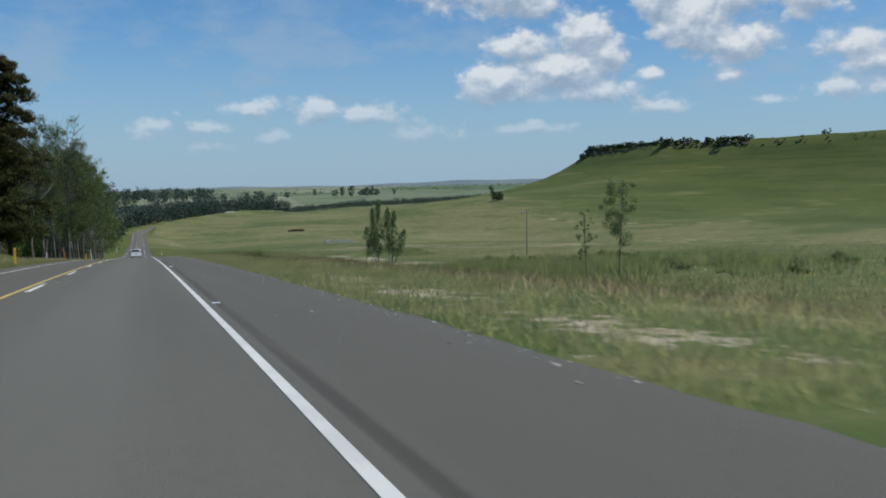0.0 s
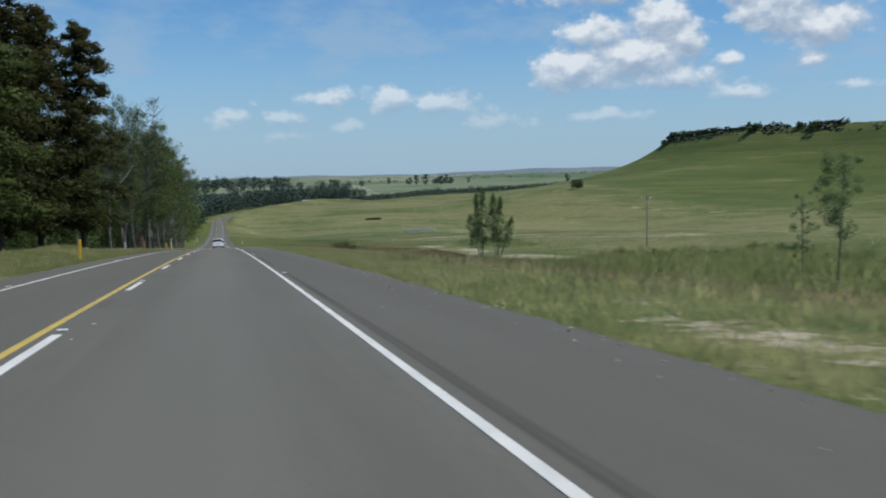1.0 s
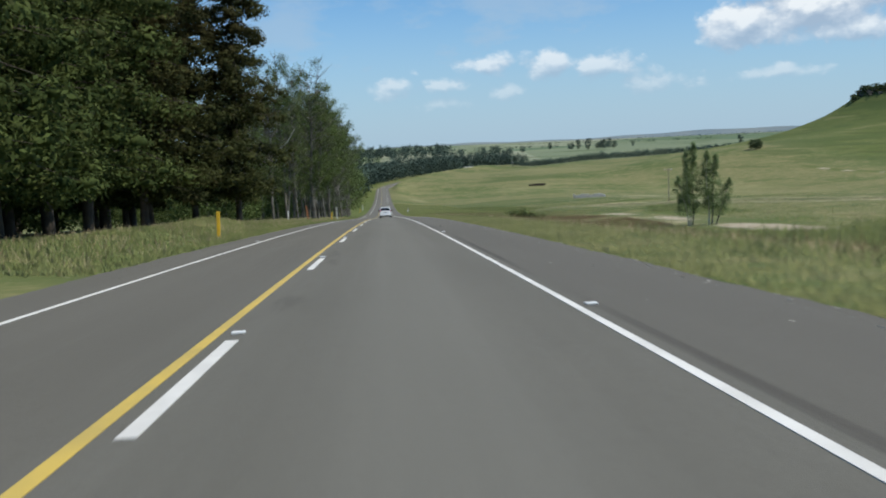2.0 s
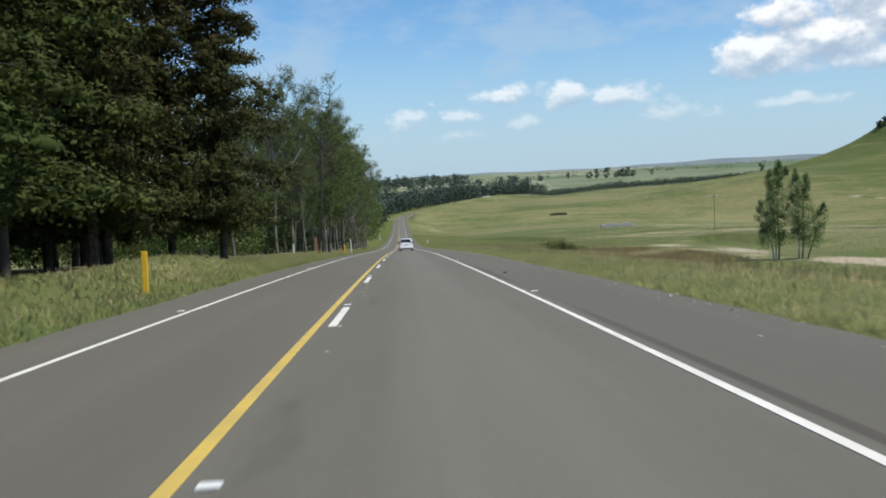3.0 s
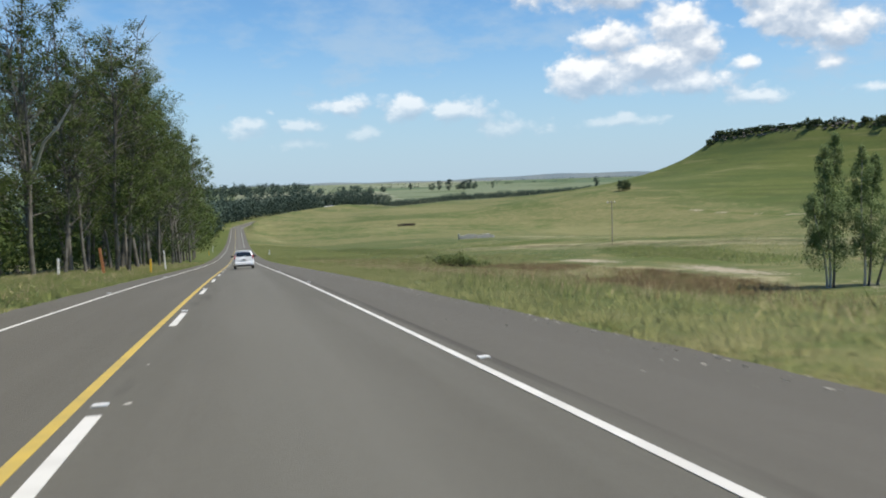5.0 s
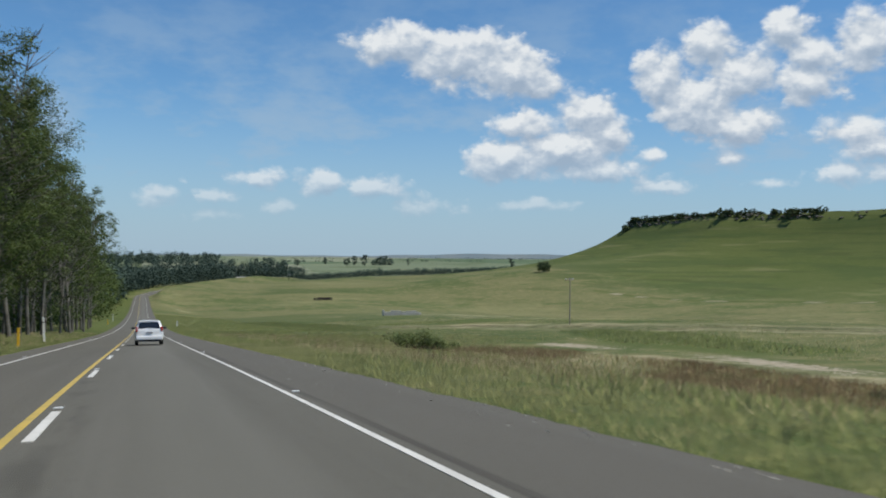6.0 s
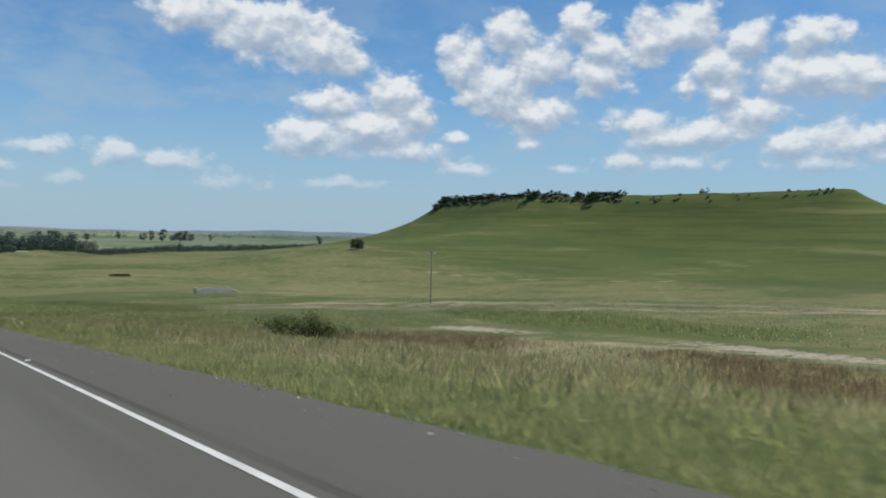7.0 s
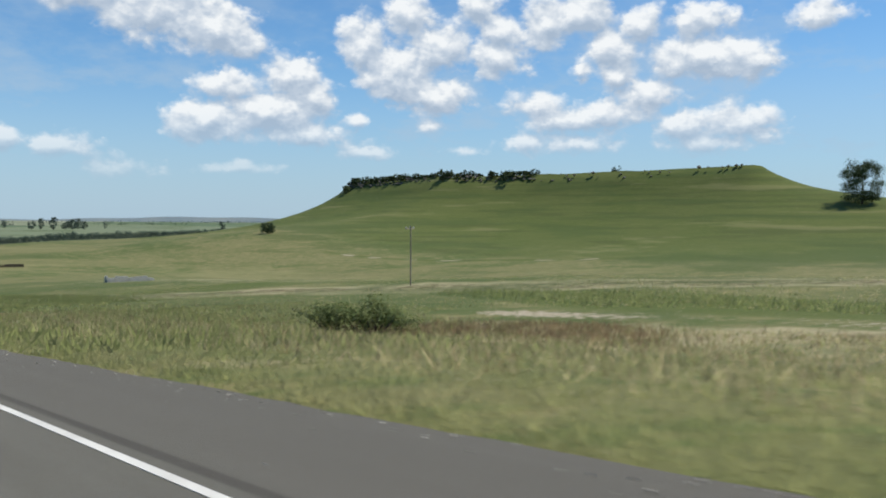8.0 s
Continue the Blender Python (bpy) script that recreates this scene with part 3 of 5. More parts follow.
def cover_at(x, y):
    """Shares of sand, dry grass and lush grass."""
    sand = 0.85 * near_line(x, y, TRACK, 2.6) ** 0.6 * (0.62 + 0.45 * np.sin(y * 0.21 + 3.4)) + 0.66 * near_line(x, y, WASH, 1.25) ** 0.7 * (0.75 + 0.4 * np.sin(y * 0.9 + x))
    sand = sand + 0.85 * near_line(x, y, LEDGE, 4.5) ** 0.6 * ease(0.0, 0.8, np.sin(y * 0.21) + 0.6 * np.sin(y * 0.083))
    sand = sand + 1.0 * np.exp(-((x - 38.5) / 2.8) ** 2 - ((y - 110) / 8) ** 2)
    # russet weeds between the road and the track, straw by the pole, green hollows
    dry = (0.78 + 0.25 * waves(x * 1.5, y * 1.2)) * np.exp(-((x - 31.5) / 7.5) ** 4) * ease(112, 130, y) * ease(178, 164, y)
    dry = dry + 0.58 * np.exp(-((x - 19) / 8) ** 2) * ease(130, 20, y) + 1.0 * near_line(x, y, STRAW_BAND, 13) ** 0.5 + 0.34 * ease(EDGE_R, 8, x) * ease(30, 12, x) * ease(60, 160, y) * ease(520, 420, y)
    dry = dry + 0.34 * ease(60, 110, x) * ease(330, 230, x) * ease(560, 330, y) + 0.3 * np.exp(-((x - 90) / 60) ** 2 - ((y - 380) / 90) ** 2)
    lush = (0.62 * ease(325, 390, x) + 0.3 * ease(410, 470, x)) * ease(1400, 1200, y) + 1.2 * near_line(x, y, HOLLOW, 8) ** 0.5 + 0.7 * near_line(x, y, WET_BANK, 12) ** 0.5 + 0.9 * np.exp(-((x - 34) / 5) ** 2 - ((y - 198) / 7) ** 2)
    lush = lush + 0.3 * np.exp(-((x - 27) / 9) ** 2 - ((y - 265) / 55) ** 2) + 0.15 * ease(10.5, 8.5, x) * (x > 6) * (y < 330) + 0.06 * ease(9.5, 12, x) * ease(34, 24, x) * (y < 330)
    lush = lush + 0.8 * near_line(x, y, LEDGE, 9.0) + 0.34 * ease(EDGE_R, 9, x) * ease(75, 30, x) * ease(190, 260, y) * ease(760, 600, y)
    lush = lush + 0.75 * ease(0.4, 1.0, waves(x * 0.45 + 3, y * 0.5)) * ease(12, 20, x) * ease(300, 150, x) * ease(560, 300, y)
    dry = dry + 0.3 * ease(11, 15, -x) * ease(70, 45, -x)
    dry = dry + 0.16 * (x < -5.6) * (x > -12) * ease(190, 110, y)
    dry = dry + 0.42 * np.exp(-((x - 22) / 9) ** 2 - ((y - 590) / 60) ** 2)
    lush = lush + (0.1 + 0.4 * ease(150, 300, y)) * (x < 0) * (x > -11) + 0.55 * (x < -4) * ease(170, 200, y) * ease(-40, -20, x) + 0.5 * np.exp(-((x - 42) / 14) ** 2 - ((y - 82) / 28) ** 2)
    return np.clip(sand, 0, 1), np.clip(dry, 0, 1), np.clip(lush, 0, 1)


gx = spread((-5000, -1000, 200), (-1000, -200, 50), (-200, -40, 8), (-40, -12, 2), (-12, 20, 0.7), (20, 60, 1.4), (60, 200, 5), (200, 290, 13), (290, 400, 3.5), (400, 1000, 13), (1000, 5000, 120))
gy = spread((-3000, -400, 200), (-400, -40, 20), (-40, 0, 2), (0, 180, 1.0), (180, 320, 2.5), (320, 430, 10), (430, 680, 4), (680, 1300, 10), (1300, 4950, 60))
X, Y = np.meshgrid(gx, gy)
Z = ground_z(X, Y)
rows_n, cols_n = X.shape
idx = np.arange(rows_n * cols_n).reshape(rows_n, cols_n)
quads = np.stack([idx[:-1, :-1], idx[:-1, 1:], idx[1:, 1:], idx[1:, :-1]], -1).reshape(-1, 4)
ground = part("ground", (np.stack([X, Y, Z], -1).reshape(-1, 3), quads), M_GROUND)
smooth(ground)
marks = ground.data.color_attributes.new("cover", "FLOAT_COLOR", "POINT")
sand, dry, lush = cover_at(X, Y)
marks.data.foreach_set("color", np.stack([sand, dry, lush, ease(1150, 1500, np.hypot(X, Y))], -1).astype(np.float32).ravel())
tagged(ground, "rolling green grassland with dry and sandy patches", "ground", kind="structure")


# ---- road ----
def ribbon(ys, edges, lift, thick):
    """A slab that follows the road: its cross-section runs through the offsets in edges."""
    ys = np.asarray(ys, float)
    edges = np.asarray(edges, float)
    xs = road_x(ys)[:, None] + edges[None]
    top = road_z(ys)[:, None] - FALL * np.abs(edges)[None] + lift
    P = np.stack([xs, np.repeat(ys[:, None], len(edges), 1), top], -1)
    ring = np.concatenate([P, (P - np.array([0, 0, thick]))[:, ::-1]], 1)
    r, c = ring.shape[:2]
    i = np.arange(r * c).reshape(r, c)
    j = np.roll(i, -1, 1)
    side = np.stack([i[:-1], j[:-1], j[1:], i[1:]], -1).reshape(-1, 4)
    half = c // 2
    caps = [(i[e, k], i[e, k + 1], i[e, c - 2 - k], i[e, c - 1 - k]) for e in (0, -1) for k in range(half - 1)]
    return ring.reshape(-1, 3), np.concatenate([side, np.array(caps)])


road_ys = spread((-120, 0, 2), (0, 160, 0.5), (160, 700, 8), (700, 1200, 4))
road = part("road", ribbon(road_ys, (EDGE_L, LANE_L, -1.6, 0.0, 1.9, LANE_R, 5.2, EDGE_R), 0.0, 0.3), M_ASPHALT)
wear = random.Random(12)
for v in road.data.vertices:
    if abs(v.co.x - EDGE_R) < 0.01 or abs(v.co.x - EDGE_L) < 0.01:
        v.co.x += wear.uniform(-0.05, 0.03) + 0.03 * math.sin(v.co.y * 0.9)
tagged(road, "worn grey asphalt road with a paved shoulder", "road", kind="structure")
part("centre_line", ribbon(road_ys, (-0.062, 0.052), 0.006, 0.01), M_YELLOW, road, "solid yellow centre line")
part("edge_line", ribbon(road_ys, (LANE_R - 0.047, LANE_R + 0.047), 0.006, 0.01), M_WHITE, road, "solid white edge line")
part("edge_line", ribbon(road_ys, (LANE_L - 0.05, LANE_L + 0.05), 0.006, 0.01), M_WHITE, road, "solid white edge line")
for k in range(-3, 45):
    far_end = 36.8 + 12 * k
    part("lane_dash", ribbon((far_end - 3.4, far_end - 1.7, far_end), (0.18, 0.305), 0.007, 0.01), M_WHITE, road)


def road_spot(u, y, lift=0.0):
    return (float(road_x(np.float64(y))) + u, y, float(road_z(y)) - FALL * abs(u) + lift)


def road_stud():
    bm = box(bmesh.new(), (0.135, 0.09, 0.022), (0, 0, 0), 0.008)
    return part("road_stud", bm, M_STUD)


first = tagged(road_stud(), "small white raised road stud beside the line", "road stud", "road studs")
first.matrix_world = pose(*road_spot(0.23, 37.25, 0.004))
for k in range(-2, 9):
    if k:
        copy_thing(first, pose(*road_spot(0.23, 37.25 + 12 * k, 0.004)))
for k in range(0, 9):
    copy_thing(first, pose(*road_spot(4.02, 13.8 + 24.2 * k, 0.004)))
    copy_thing(first, pose(*road_spot(-3.2, 13.8 + 24.2 * k, 0.004)))


def scrap(name, at, size, mat, label, category, seed, turn=0.0):
    """A torn flat scrap lying on the road."""
    r = np.random.default_rng(seed)
    bm = bmesh.new()
    rim = [bm.verts.new((size[0] / 2 * math.cos(a) * r.uniform(0.7, 1.1), size[1] / 2 * math.sin(a) * r.uniform(0.7, 1.1), 0.0)) for a in np.linspace(0, 2 * math.pi, 11)[:-1]]
    face = bm.faces.new(rim)
    top = bmesh.ops.extrude_face_region(bm, geom=[face])["geom"]
    for v in top:
        if isinstance(v, bmesh.types.BMVert):
            v.co = (v.co.x * 0.85, v.co.y * 0.85, size[2] * r.uniform(0.6, 1.2))
    bmesh.ops.recalc_face_normals(bm, faces=bm.faces)
    ob = tagged(part(name, bm, mat), label, category)
    ob.matrix_world = pose(*at, 0, 0, turn)
    return ob


scrap("rubber_scrap", road_spot(4.46, 70.9, 0.002), (0.15, 0.22, 0.02), M_RUBBER, "black scrap of torn tyre rubber on the shoulder", "tyre scrap", 3)
for k, (u, y) in enumerate(((0.34, 65.2), (0.37, 66.6), (0.44, 64.0), (0.31, 68.6), (0.5, 24.2), (0.36, 57.4), (0.4, 73.2), (0.33, 76.0), (0.45, 85.3), (0.36, 88.0), (0.52, 26.0), (0.4, 54.6))):
    tagged(scrap("paint_flake", road_spot(u, y, 0.001), (0.06 + 0.03 * math.sin(9 * k), 0.10, 0.003), M_STONE, "pale flake of old road paint beside the centre line", "paint flake", 20 + k, 40 * k), group="paint flakes")


def spot(x, y, sink=0.0):
    return (x, y, float(ground_z(x, y)) - sink)


# ---- posts and poles ----
def marker_post(name, at, high, wide, mat, label, lean=0.0, band=None):
    p = thing(name, at, label, "post", "roadside posts")
    turn = Matrix.Rotation(radians(lean), 4, "Y")
    bm = box(bmesh.new(), (wide, wide * 0.6, high + 0.3), (0, 0, -0.3), wide * 0.12, turn)
    part("shaft", bm, mat, p)
    if band:
        part("reflector", box(bmesh.new(), (wide * 0.7, 0.012, 0.14), (math.sin(radians(lean)) * high * 0.8, -wide * 0.31, high * 0.76), 0.003, turn), band, p, "dull reflector strip")
    return p


marker_post("marker_post", spot(-6.1, 69.8), 1.25, 0.16, M_POST_Y, "yellow plastic marker post in the verge grass", 2)
marker_post("marker_post", spot(-6.1, 156.6), 1.25, 0.16, M_POST_Y, "yellow plastic marker post in the verge grass", 1)
marker_post("marker_post", spot(-6.2, 173.0), 2.1, 0.17, M_POST_W, "tall white marker post at the verge", -3, M_PLASTIC)
marker_post("marker_post", spot(-7.2, 385.0), 2.2, 0.2, M_POST_W, "white marker post at the verge", 1, M_PLASTIC)
marker_post("marker_post", spot(9.0, 300.0), 1.3, 0.26, M_POST_W, "short white marker post beside the shoulder", 0, M_PLASTIC)
marker_post("marker_post", spot(-8.9, 148.5), 2.0, 0.2, M_POST_O, "rusty orange post leaning among the trunks", -6)
marker_post("marker_post", spot(-10.8, 141.8), 1.2, 0.16, M_POST_W, "short pale post by the trees", 2)
marker_post("marker_post", spot(-7.2, 345.0), 1.2, 0.16, M_POST_Y, "yellow plastic marker post in the verge grass", 0)


def utility_pole(at, high, arm_turn):
    p = thing("utility_pole", at, "slim weathered power pole with a crossarm in the field", "utility pole", "power poles")
    part("pole", tube([(0, 0, -0.6), (0.02, 0, high * 0.5), (0, 0, high)], [0.105, 0.09, 0.07], 10), M_POLE, p)
    arm = part("crossarm", box(bmesh.new(), (2.1, 0.12, 0.14), (0, 0.13, high - 0.45), 0.02), M_POLE, p)
    arm.rotation_euler.z = radians(arm_turn)
    for dx in (-0.95, 0.0, 0.95):
        i = part("insulator", tube([(dx, 0.13, high - 0.31), (dx, 0.13, high - 0.2), (dx, 0.13, high - 0.12)], [0.05, 0.07, 0.03], 8), M_POST_W, arm)
    return p


utility_pole(spot(65.0, 216.8, 0.0), 7.4, 25)
utility_pole(spot(61.0, 124.3, 0.0), 7.2, 25)


# ---- trees ----
def conifer(seed, high, name="conifer", per=9, leaf=0.72, broad=0.34, mat=None, label="tall dark green conifer with a bare lower trunk and browned boughs"):
    """Broad dark conifer: bare lower trunk, drooping boughs in uneven tiers."""
    r = np.random.default_rng(seed)
    t = thing(name, (0, 0, 0), label, "tree", "roadside conifers")
    bend = r.normal(0, 0.25, 2)
    zs = np.linspace(-0.4, high * 0.97, 9)
    path = [(bend[0] * (z / high) ** 2 * 2, bend[1] * (z / high) ** 2 * 2, z) for z in zs]
    wood = [tube(path, np.linspace(0.34, 0.05, 9), 8)]
    mids, sizes = [], []
    count = 76
    for i in range(count):
        k = (i + r.random()) / count
        z = high * (0.10 + 0.89 * k)
        reach = high * 0.22 * (1 - k) ** 0.62 * (0.6 + 0.4 * min(1, k * 5 + 0.35)) * r.uniform(0.65, 1.25) + 0.5
        a = i * 2.4 + r.normal(0, 0.4)
        way = np.array([math.cos(a), math.sin(a), 0])
        root = np.array([bend[0] * (z / high) ** 2 * 2, bend[1] * (z / high) ** 2 * 2, z])
        tip = root + way * reach + np.array([0, 0, reach * r.uniform(-0.25, 0.25)])
        wood.append(tube([root, (root + tip) / 2 + (0, 0, 0.15 * reach), tip], [0.05, 0.03, 0.01], 4))
        across = np.array([-way[1], way[0], 0])
        for f in (0.12, 0.35, 0.55, 0.75, 0.9, 1.05):
            w = (0.52 + 0.13 * reach) * r.uniform(0.7, 1.3)
            mids.append(root + (tip - root) * f + across * r.normal(0, 0.16 * reach * f) + (0, 0, r.normal(-0.1, 0.22)))
            sizes.append((w, w, w * 0.62))
    smooth(part("trunk", wood[0], M_BARK, t, "dark ridged trunk"))
    tagged(part("bough_layer", gather(wood[1:]), M_BARK, t), kind="stuff")
    if per > 40:
        part("inner_crown", cores(r, mids, sizes, 0.3), mat or M_PINE, t, "shaded inner boughs")
    part("crown", leaves(r, mids, sizes, per, leaf, broad, 0.5), mat or M_PINE, t, "dense dark needles with brown tinges")
    return t


def gum(seed, high, name="gum_tree", mat=None, low=0.2, label="tall slender gum tree with a pale trunk and thin crown", group="roadside gum trees", forks=2, fat=1.0, per=58, leaf=0.34, twigs=27, lump=0.045, arms=0.14, fork_at=(0.22, 0.4), bare=0.45):
    """Slender pale-barked tree: rising forks, loose hanging clumps with gaps."""
    r = np.random.default_rng(seed)
    t = thing(name, (0, 0, 0), label, "tree", group)
    lean = r.normal(0, 0.03, 2)
    wood, twig, mids, sizes, inner, bulk = [], [], [], [], [], []
    for s in range(forks):
        off = r.normal(0, (0.05 if forks < 5 else 0.13) * high, 2) * (0.3 if s == 0 else 1)
        top = high * (1.0 if s == 0 else r.uniform(0.75, 0.95) if forks < 5 else r.uniform(0.55, 0.98))
        split = high * r.uniform(*fork_at) if s else 0
        zs = np.linspace(split - (0.4 if not s else 0), top, 8)
        curve = [np.array([lean[0] * z + off[0] * ((z - split) / high) ** 1.0 * 1.6 + 0.12 * math.sin(z * 0.5 + seed), lean[1] * z + off[1] * ((z - split) / high) * 1.6, z]) for z in zs]
        fat0 = (0.0095 if not s else 0.006) * high * fat
        wood.append(tube(curve, np.linspace(fat0, 0.03, 8), 8))
        for i in range(twigs):
            k = low + (1 - low) * (i + r.random()) / twigs
            z = top * k
            if z < split:
                continue
            j = min(6, int(7 * (z - zs[0]) / (zs[-1] - zs[0])))
            root = curve[j] + (curve[j + 1] - curve[j]) * (7 * (z - zs[0]) / (zs[-1] - zs[0]) - j)
            a = r.uniform(0, 2 * math.pi)
            reach = high * arms * (0.5 + 1.0 * math.sin(math.pi * min(1, (k - low) / (1 - low) * 0.8 + 0.18))) * r.uniform(0.5, 1.3)
            if forks > 4:
                reach = high * arms * (1.9 * (1 - k) + 0.3) * r.uniform(0.5, 1.2)
            if r.random() < bare * (0.35 + 2.4 * max(0, k - 0.65)):
                for _ in range(3):
                    side, rise = reach * r.uniform(0.3, 0.8), reach * r.uniform(0.5, 1.1)
                    tip = root + np.array([math.cos(a) * side, math.sin(a) * side, rise])
                    twig.append(tube([root, root + (tip - root) * 0.55 + r.normal(0, 0.08, 3), tip], np.array([0.035, 0.026, 0.012]) * high / 20, 4))
                    a += r.normal(0, 0.9)
                continue
            tip = root + np.array([math.cos(a) * reach, math.sin(a) * reach, reach * r.uniform(0.35, 0.9)])
            twig.append(tube([root, (root + tip) / 2 - (0, 0, 0.06 * reach), tip], np.array([0.05, 0.03, 0.012]) * high / 20, 4))
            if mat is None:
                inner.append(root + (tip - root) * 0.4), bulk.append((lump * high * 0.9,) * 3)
            for f in (0.65, 1.0):
                mids.append(root + (tip - root) * f + r.normal(0, 0.3, 3))
                w = lump * high * r.uniform(0.6, 1.25) * (1.15 - 0.4 * k)
                sizes.append((w, w, w * 0.95))
    for w in wood:
        smooth(part("trunk" if w is wood[0] else "fork", w, M_PALE, t, "pale peeling bark"))
    tagged(part("twig_spray", gather(twig), M_PALE, t), kind="stuff")
    # inner leaves use the darkened tone to deepen the crown's gaps
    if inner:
        part("inner_crown", leaves(r, inner, bulk, 22, 0.42, 0.17), M_GUM_IN, t, "inner leaves in a darker shade tone")
    part("crown", leaves(r, mids, sizes, per, leaf, leaf * 0.34, 1.2), mat or M_GUM, t, "loose olive green leaf clumps")
    return t


def plant(kinds, places, seed, lo=0.85, hi=1.15, sink=0.1):
    """Copies of the kinds at the places, each turned and sized on its own; the first of each kind takes a place too."""
    r = random.Random(seed)
    used = {}
    for x, y, *size in places:
        k = r.randrange(len(kinds))
        s = (size[0] if size else 1.0) * r.uniform(lo, hi)
        m = pose(*spot(x, y, sink), r.uniform(-2, 2), r.uniform(-2, 2), r.uniform(0, 360)) @ Matrix.Diagonal((s * r.uniform(0.92, 1.08), s * r.uniform(0.92, 1.08), s, 1))
        if k not in used:
            used[k] = 1
            kinds[k].matrix_world = m
        else:
            c = copy_thing(kinds[k], m)
            c.matrix_world = m
    for k, ob in enumerate(kinds):
        if k not in used:
            for o in (*ob.children_recursive, ob):
                bpy.data.objects.remove(o)


rnd = random.Random(7)
near_conifers = [conifer(s, h, per=88, leaf=0.32, broad=0.16) for s, h in ((1, 26.0), (2, 24.0), (3, 27.5))]
conifers = [conifer(s, h) for s, h in ((4, 26.0), (5, 24.0), (6, 23.0))]
places, near_places = [], []
for row, x in enumerate((-16.0, -21.5, -28, -37)):
    y = 52 + row * 1.5
    while y < (112, 118, 126, 130)[row]:
        (places if row else near_places).append((x + rnd.uniform(-1.8, 1.8), y + rnd.uniform(-1, 1), 1.0 + 0.05 * row))
        y += 7.0 + 0.8 * row
near_places.append((-10.8, 104.0, 0.92))
brown_conifers = [conifer(s, h, per=88, leaf=0.32, broad=0.16, mat=M_BROWN, label="tall conifer with rusty brown boughs and a dark trunk") for s, h in ((8, 26.5), (9, 25.0))]
plant(near_conifers, [p for p in near_places if p[1] < 92], 4, 0.9, 1.1)
plant(brown_conifers, [p for p in near_places if p[1] >= 92], 6, 0.9, 1.1)
plant(conifers, places, 3, 0.86, 1.12)

near_gums = [gum(s, h, per=140, leaf=0.23, bare=b, lump=0.048, low=0.15) for s, h, b in ((11, 23.0, 0.35), (12, 21.5, 0.55), (13, 24.0, 0.45), (14, 20.0, 0.4), (15, 22.5, 0.65))]
far_gums = [gum(s, h, per=46, leaf=0.38, bare=b, low=0.07) for s, h, b in ((17, 23.0, 0.6), (18, 21.5, 0.8), (19, 22.5, 0.5))]
places = []
for row, x in enumerate((-9.3, -12.6, -16.5, -22)):
    y = (129, 124, 132, 142)[row]
    while y < 300 - row * 8:
        if not (row < 2 and y < 147):
            places.append((x + rnd.uniform(-1.1, 1.1) + 0.006 * (y - 150), y + rnd.uniform(-1.5, 1.5), 0.72 if y < 150 else 0.92 if y < 166 else 1.04))
        y += (6.6, 8.0, 10.0, 13.0)[row] * (1.0 if y < 200 else 1.25)
plant(near_gums, [p for p in places if p[1] < 195], 5, 0.82, 1.12)
plant(far_gums, [p for p in places if p[1] >= 195], 8, 0.82, 1.12)

limbed = gum(16, 20.0, per=110, leaf=0.23, bare=0.6)
limbed.matrix_world = pose(*spot(-13.0, 144.6, 0.1), 0, 0, 0)
part("bare_limb", tube([(0.1, -0.1, 6.6), (0.8, -1.2, 7.8), (1.7, -2.3, 9.5), (2.8, -3.0, 10.5), (3.8, -3.4, 12.0)], [0.13, 0.12, 0.11, 0.09, 0.05], 7), M_LIMB, limbed, "pale bare leaning limb")

# the pair of trees in the field, and two thin ones beyond the shrubs
def spire_tree(seed, stems):
    """Young gum of several stems, each a feathery column: top offset x, y and height of each stem."""
    r = np.random.default_rng(seed)
    t = thing("young_gum_tree", (0, 0, 0), "slim young gum tree standing on sandy ground", "tree", "field trees")
    mids, sizes = [], []
    for dx, dy, h in stems:
        zs = np.linspace(-0.3, h, 9)
        k = np.clip(zs / h, 0, 1)
        line = np.stack([dx * (0.28 + 0.72 * k ** 1.2) + 0.08 * np.sin(zs), dy * (0.28 + 0.72 * k ** 1.2), zs], 1)
        smooth(part("trunk", tube(line, np.linspace(0.085, 0.015, 9), 7), M_LIMB if dx < 0.2 else M_PALE, t))
        for z in np.arange(0.25 * h, h, 0.07):
            wide = 2.05 * (1 - z / h) ** 0.8 * min(1.0, 0.5 + 2.6 * (z / h - 0.25)) * (0.8 + 0.35 * math.sin(2.3 * z + 5 * dx)) + 0.12
            a = r.uniform(0, 2 * math.pi)
            mids.append([np.interp(z, zs, line[:, 0]) + wide * 0.85 * math.cos(a) * r.random() ** 0.4, np.interp(z, zs, line[:, 1]) + wide * 0.85 * math.sin(a), z])
            sizes.append((0.14 + 0.34 * wide, 0.14 + 0.34 * wide, 0.34))
    part("crown", leaves(r, mids, sizes, 80, 0.145, 0.055, 1.2), M_YOUNG, t, "feathery grey-green leaves")
    return t


young = [spire_tree(21, ((-0.8, 0.0, 8.3), (0.2, 0.3, 9.1), (-1.7, -0.3, 5.6))), spire_tree(22, ((-0.4, 0.1, 8.2), (0.7, 0.2, 7.7), (2.3, -0.2, 5.0)))]
young[0].matrix_world = pose(*spot(35.6, 121.4, 0.1), 0, 0, 0)
young[1].matrix_world = pose(*spot(37.3, 120.7, 0.1), 0, 0, 0)
thin = [gum(s, h, "young_gum_tree", M_YOUNG, 0.35, "thin sparse young gum tree among tall weeds", "field trees", 1, 0.7, p, 0.14, 22, w, 0.10, bare=0.2) for s, h, p, w in ((23, 6.9, 170, 0.085), (24, 4.9, 34, 0.042))]
thin[0].matrix_world = pose(*spot(36.2, 54.7, 0.1), 0, 0, 60)
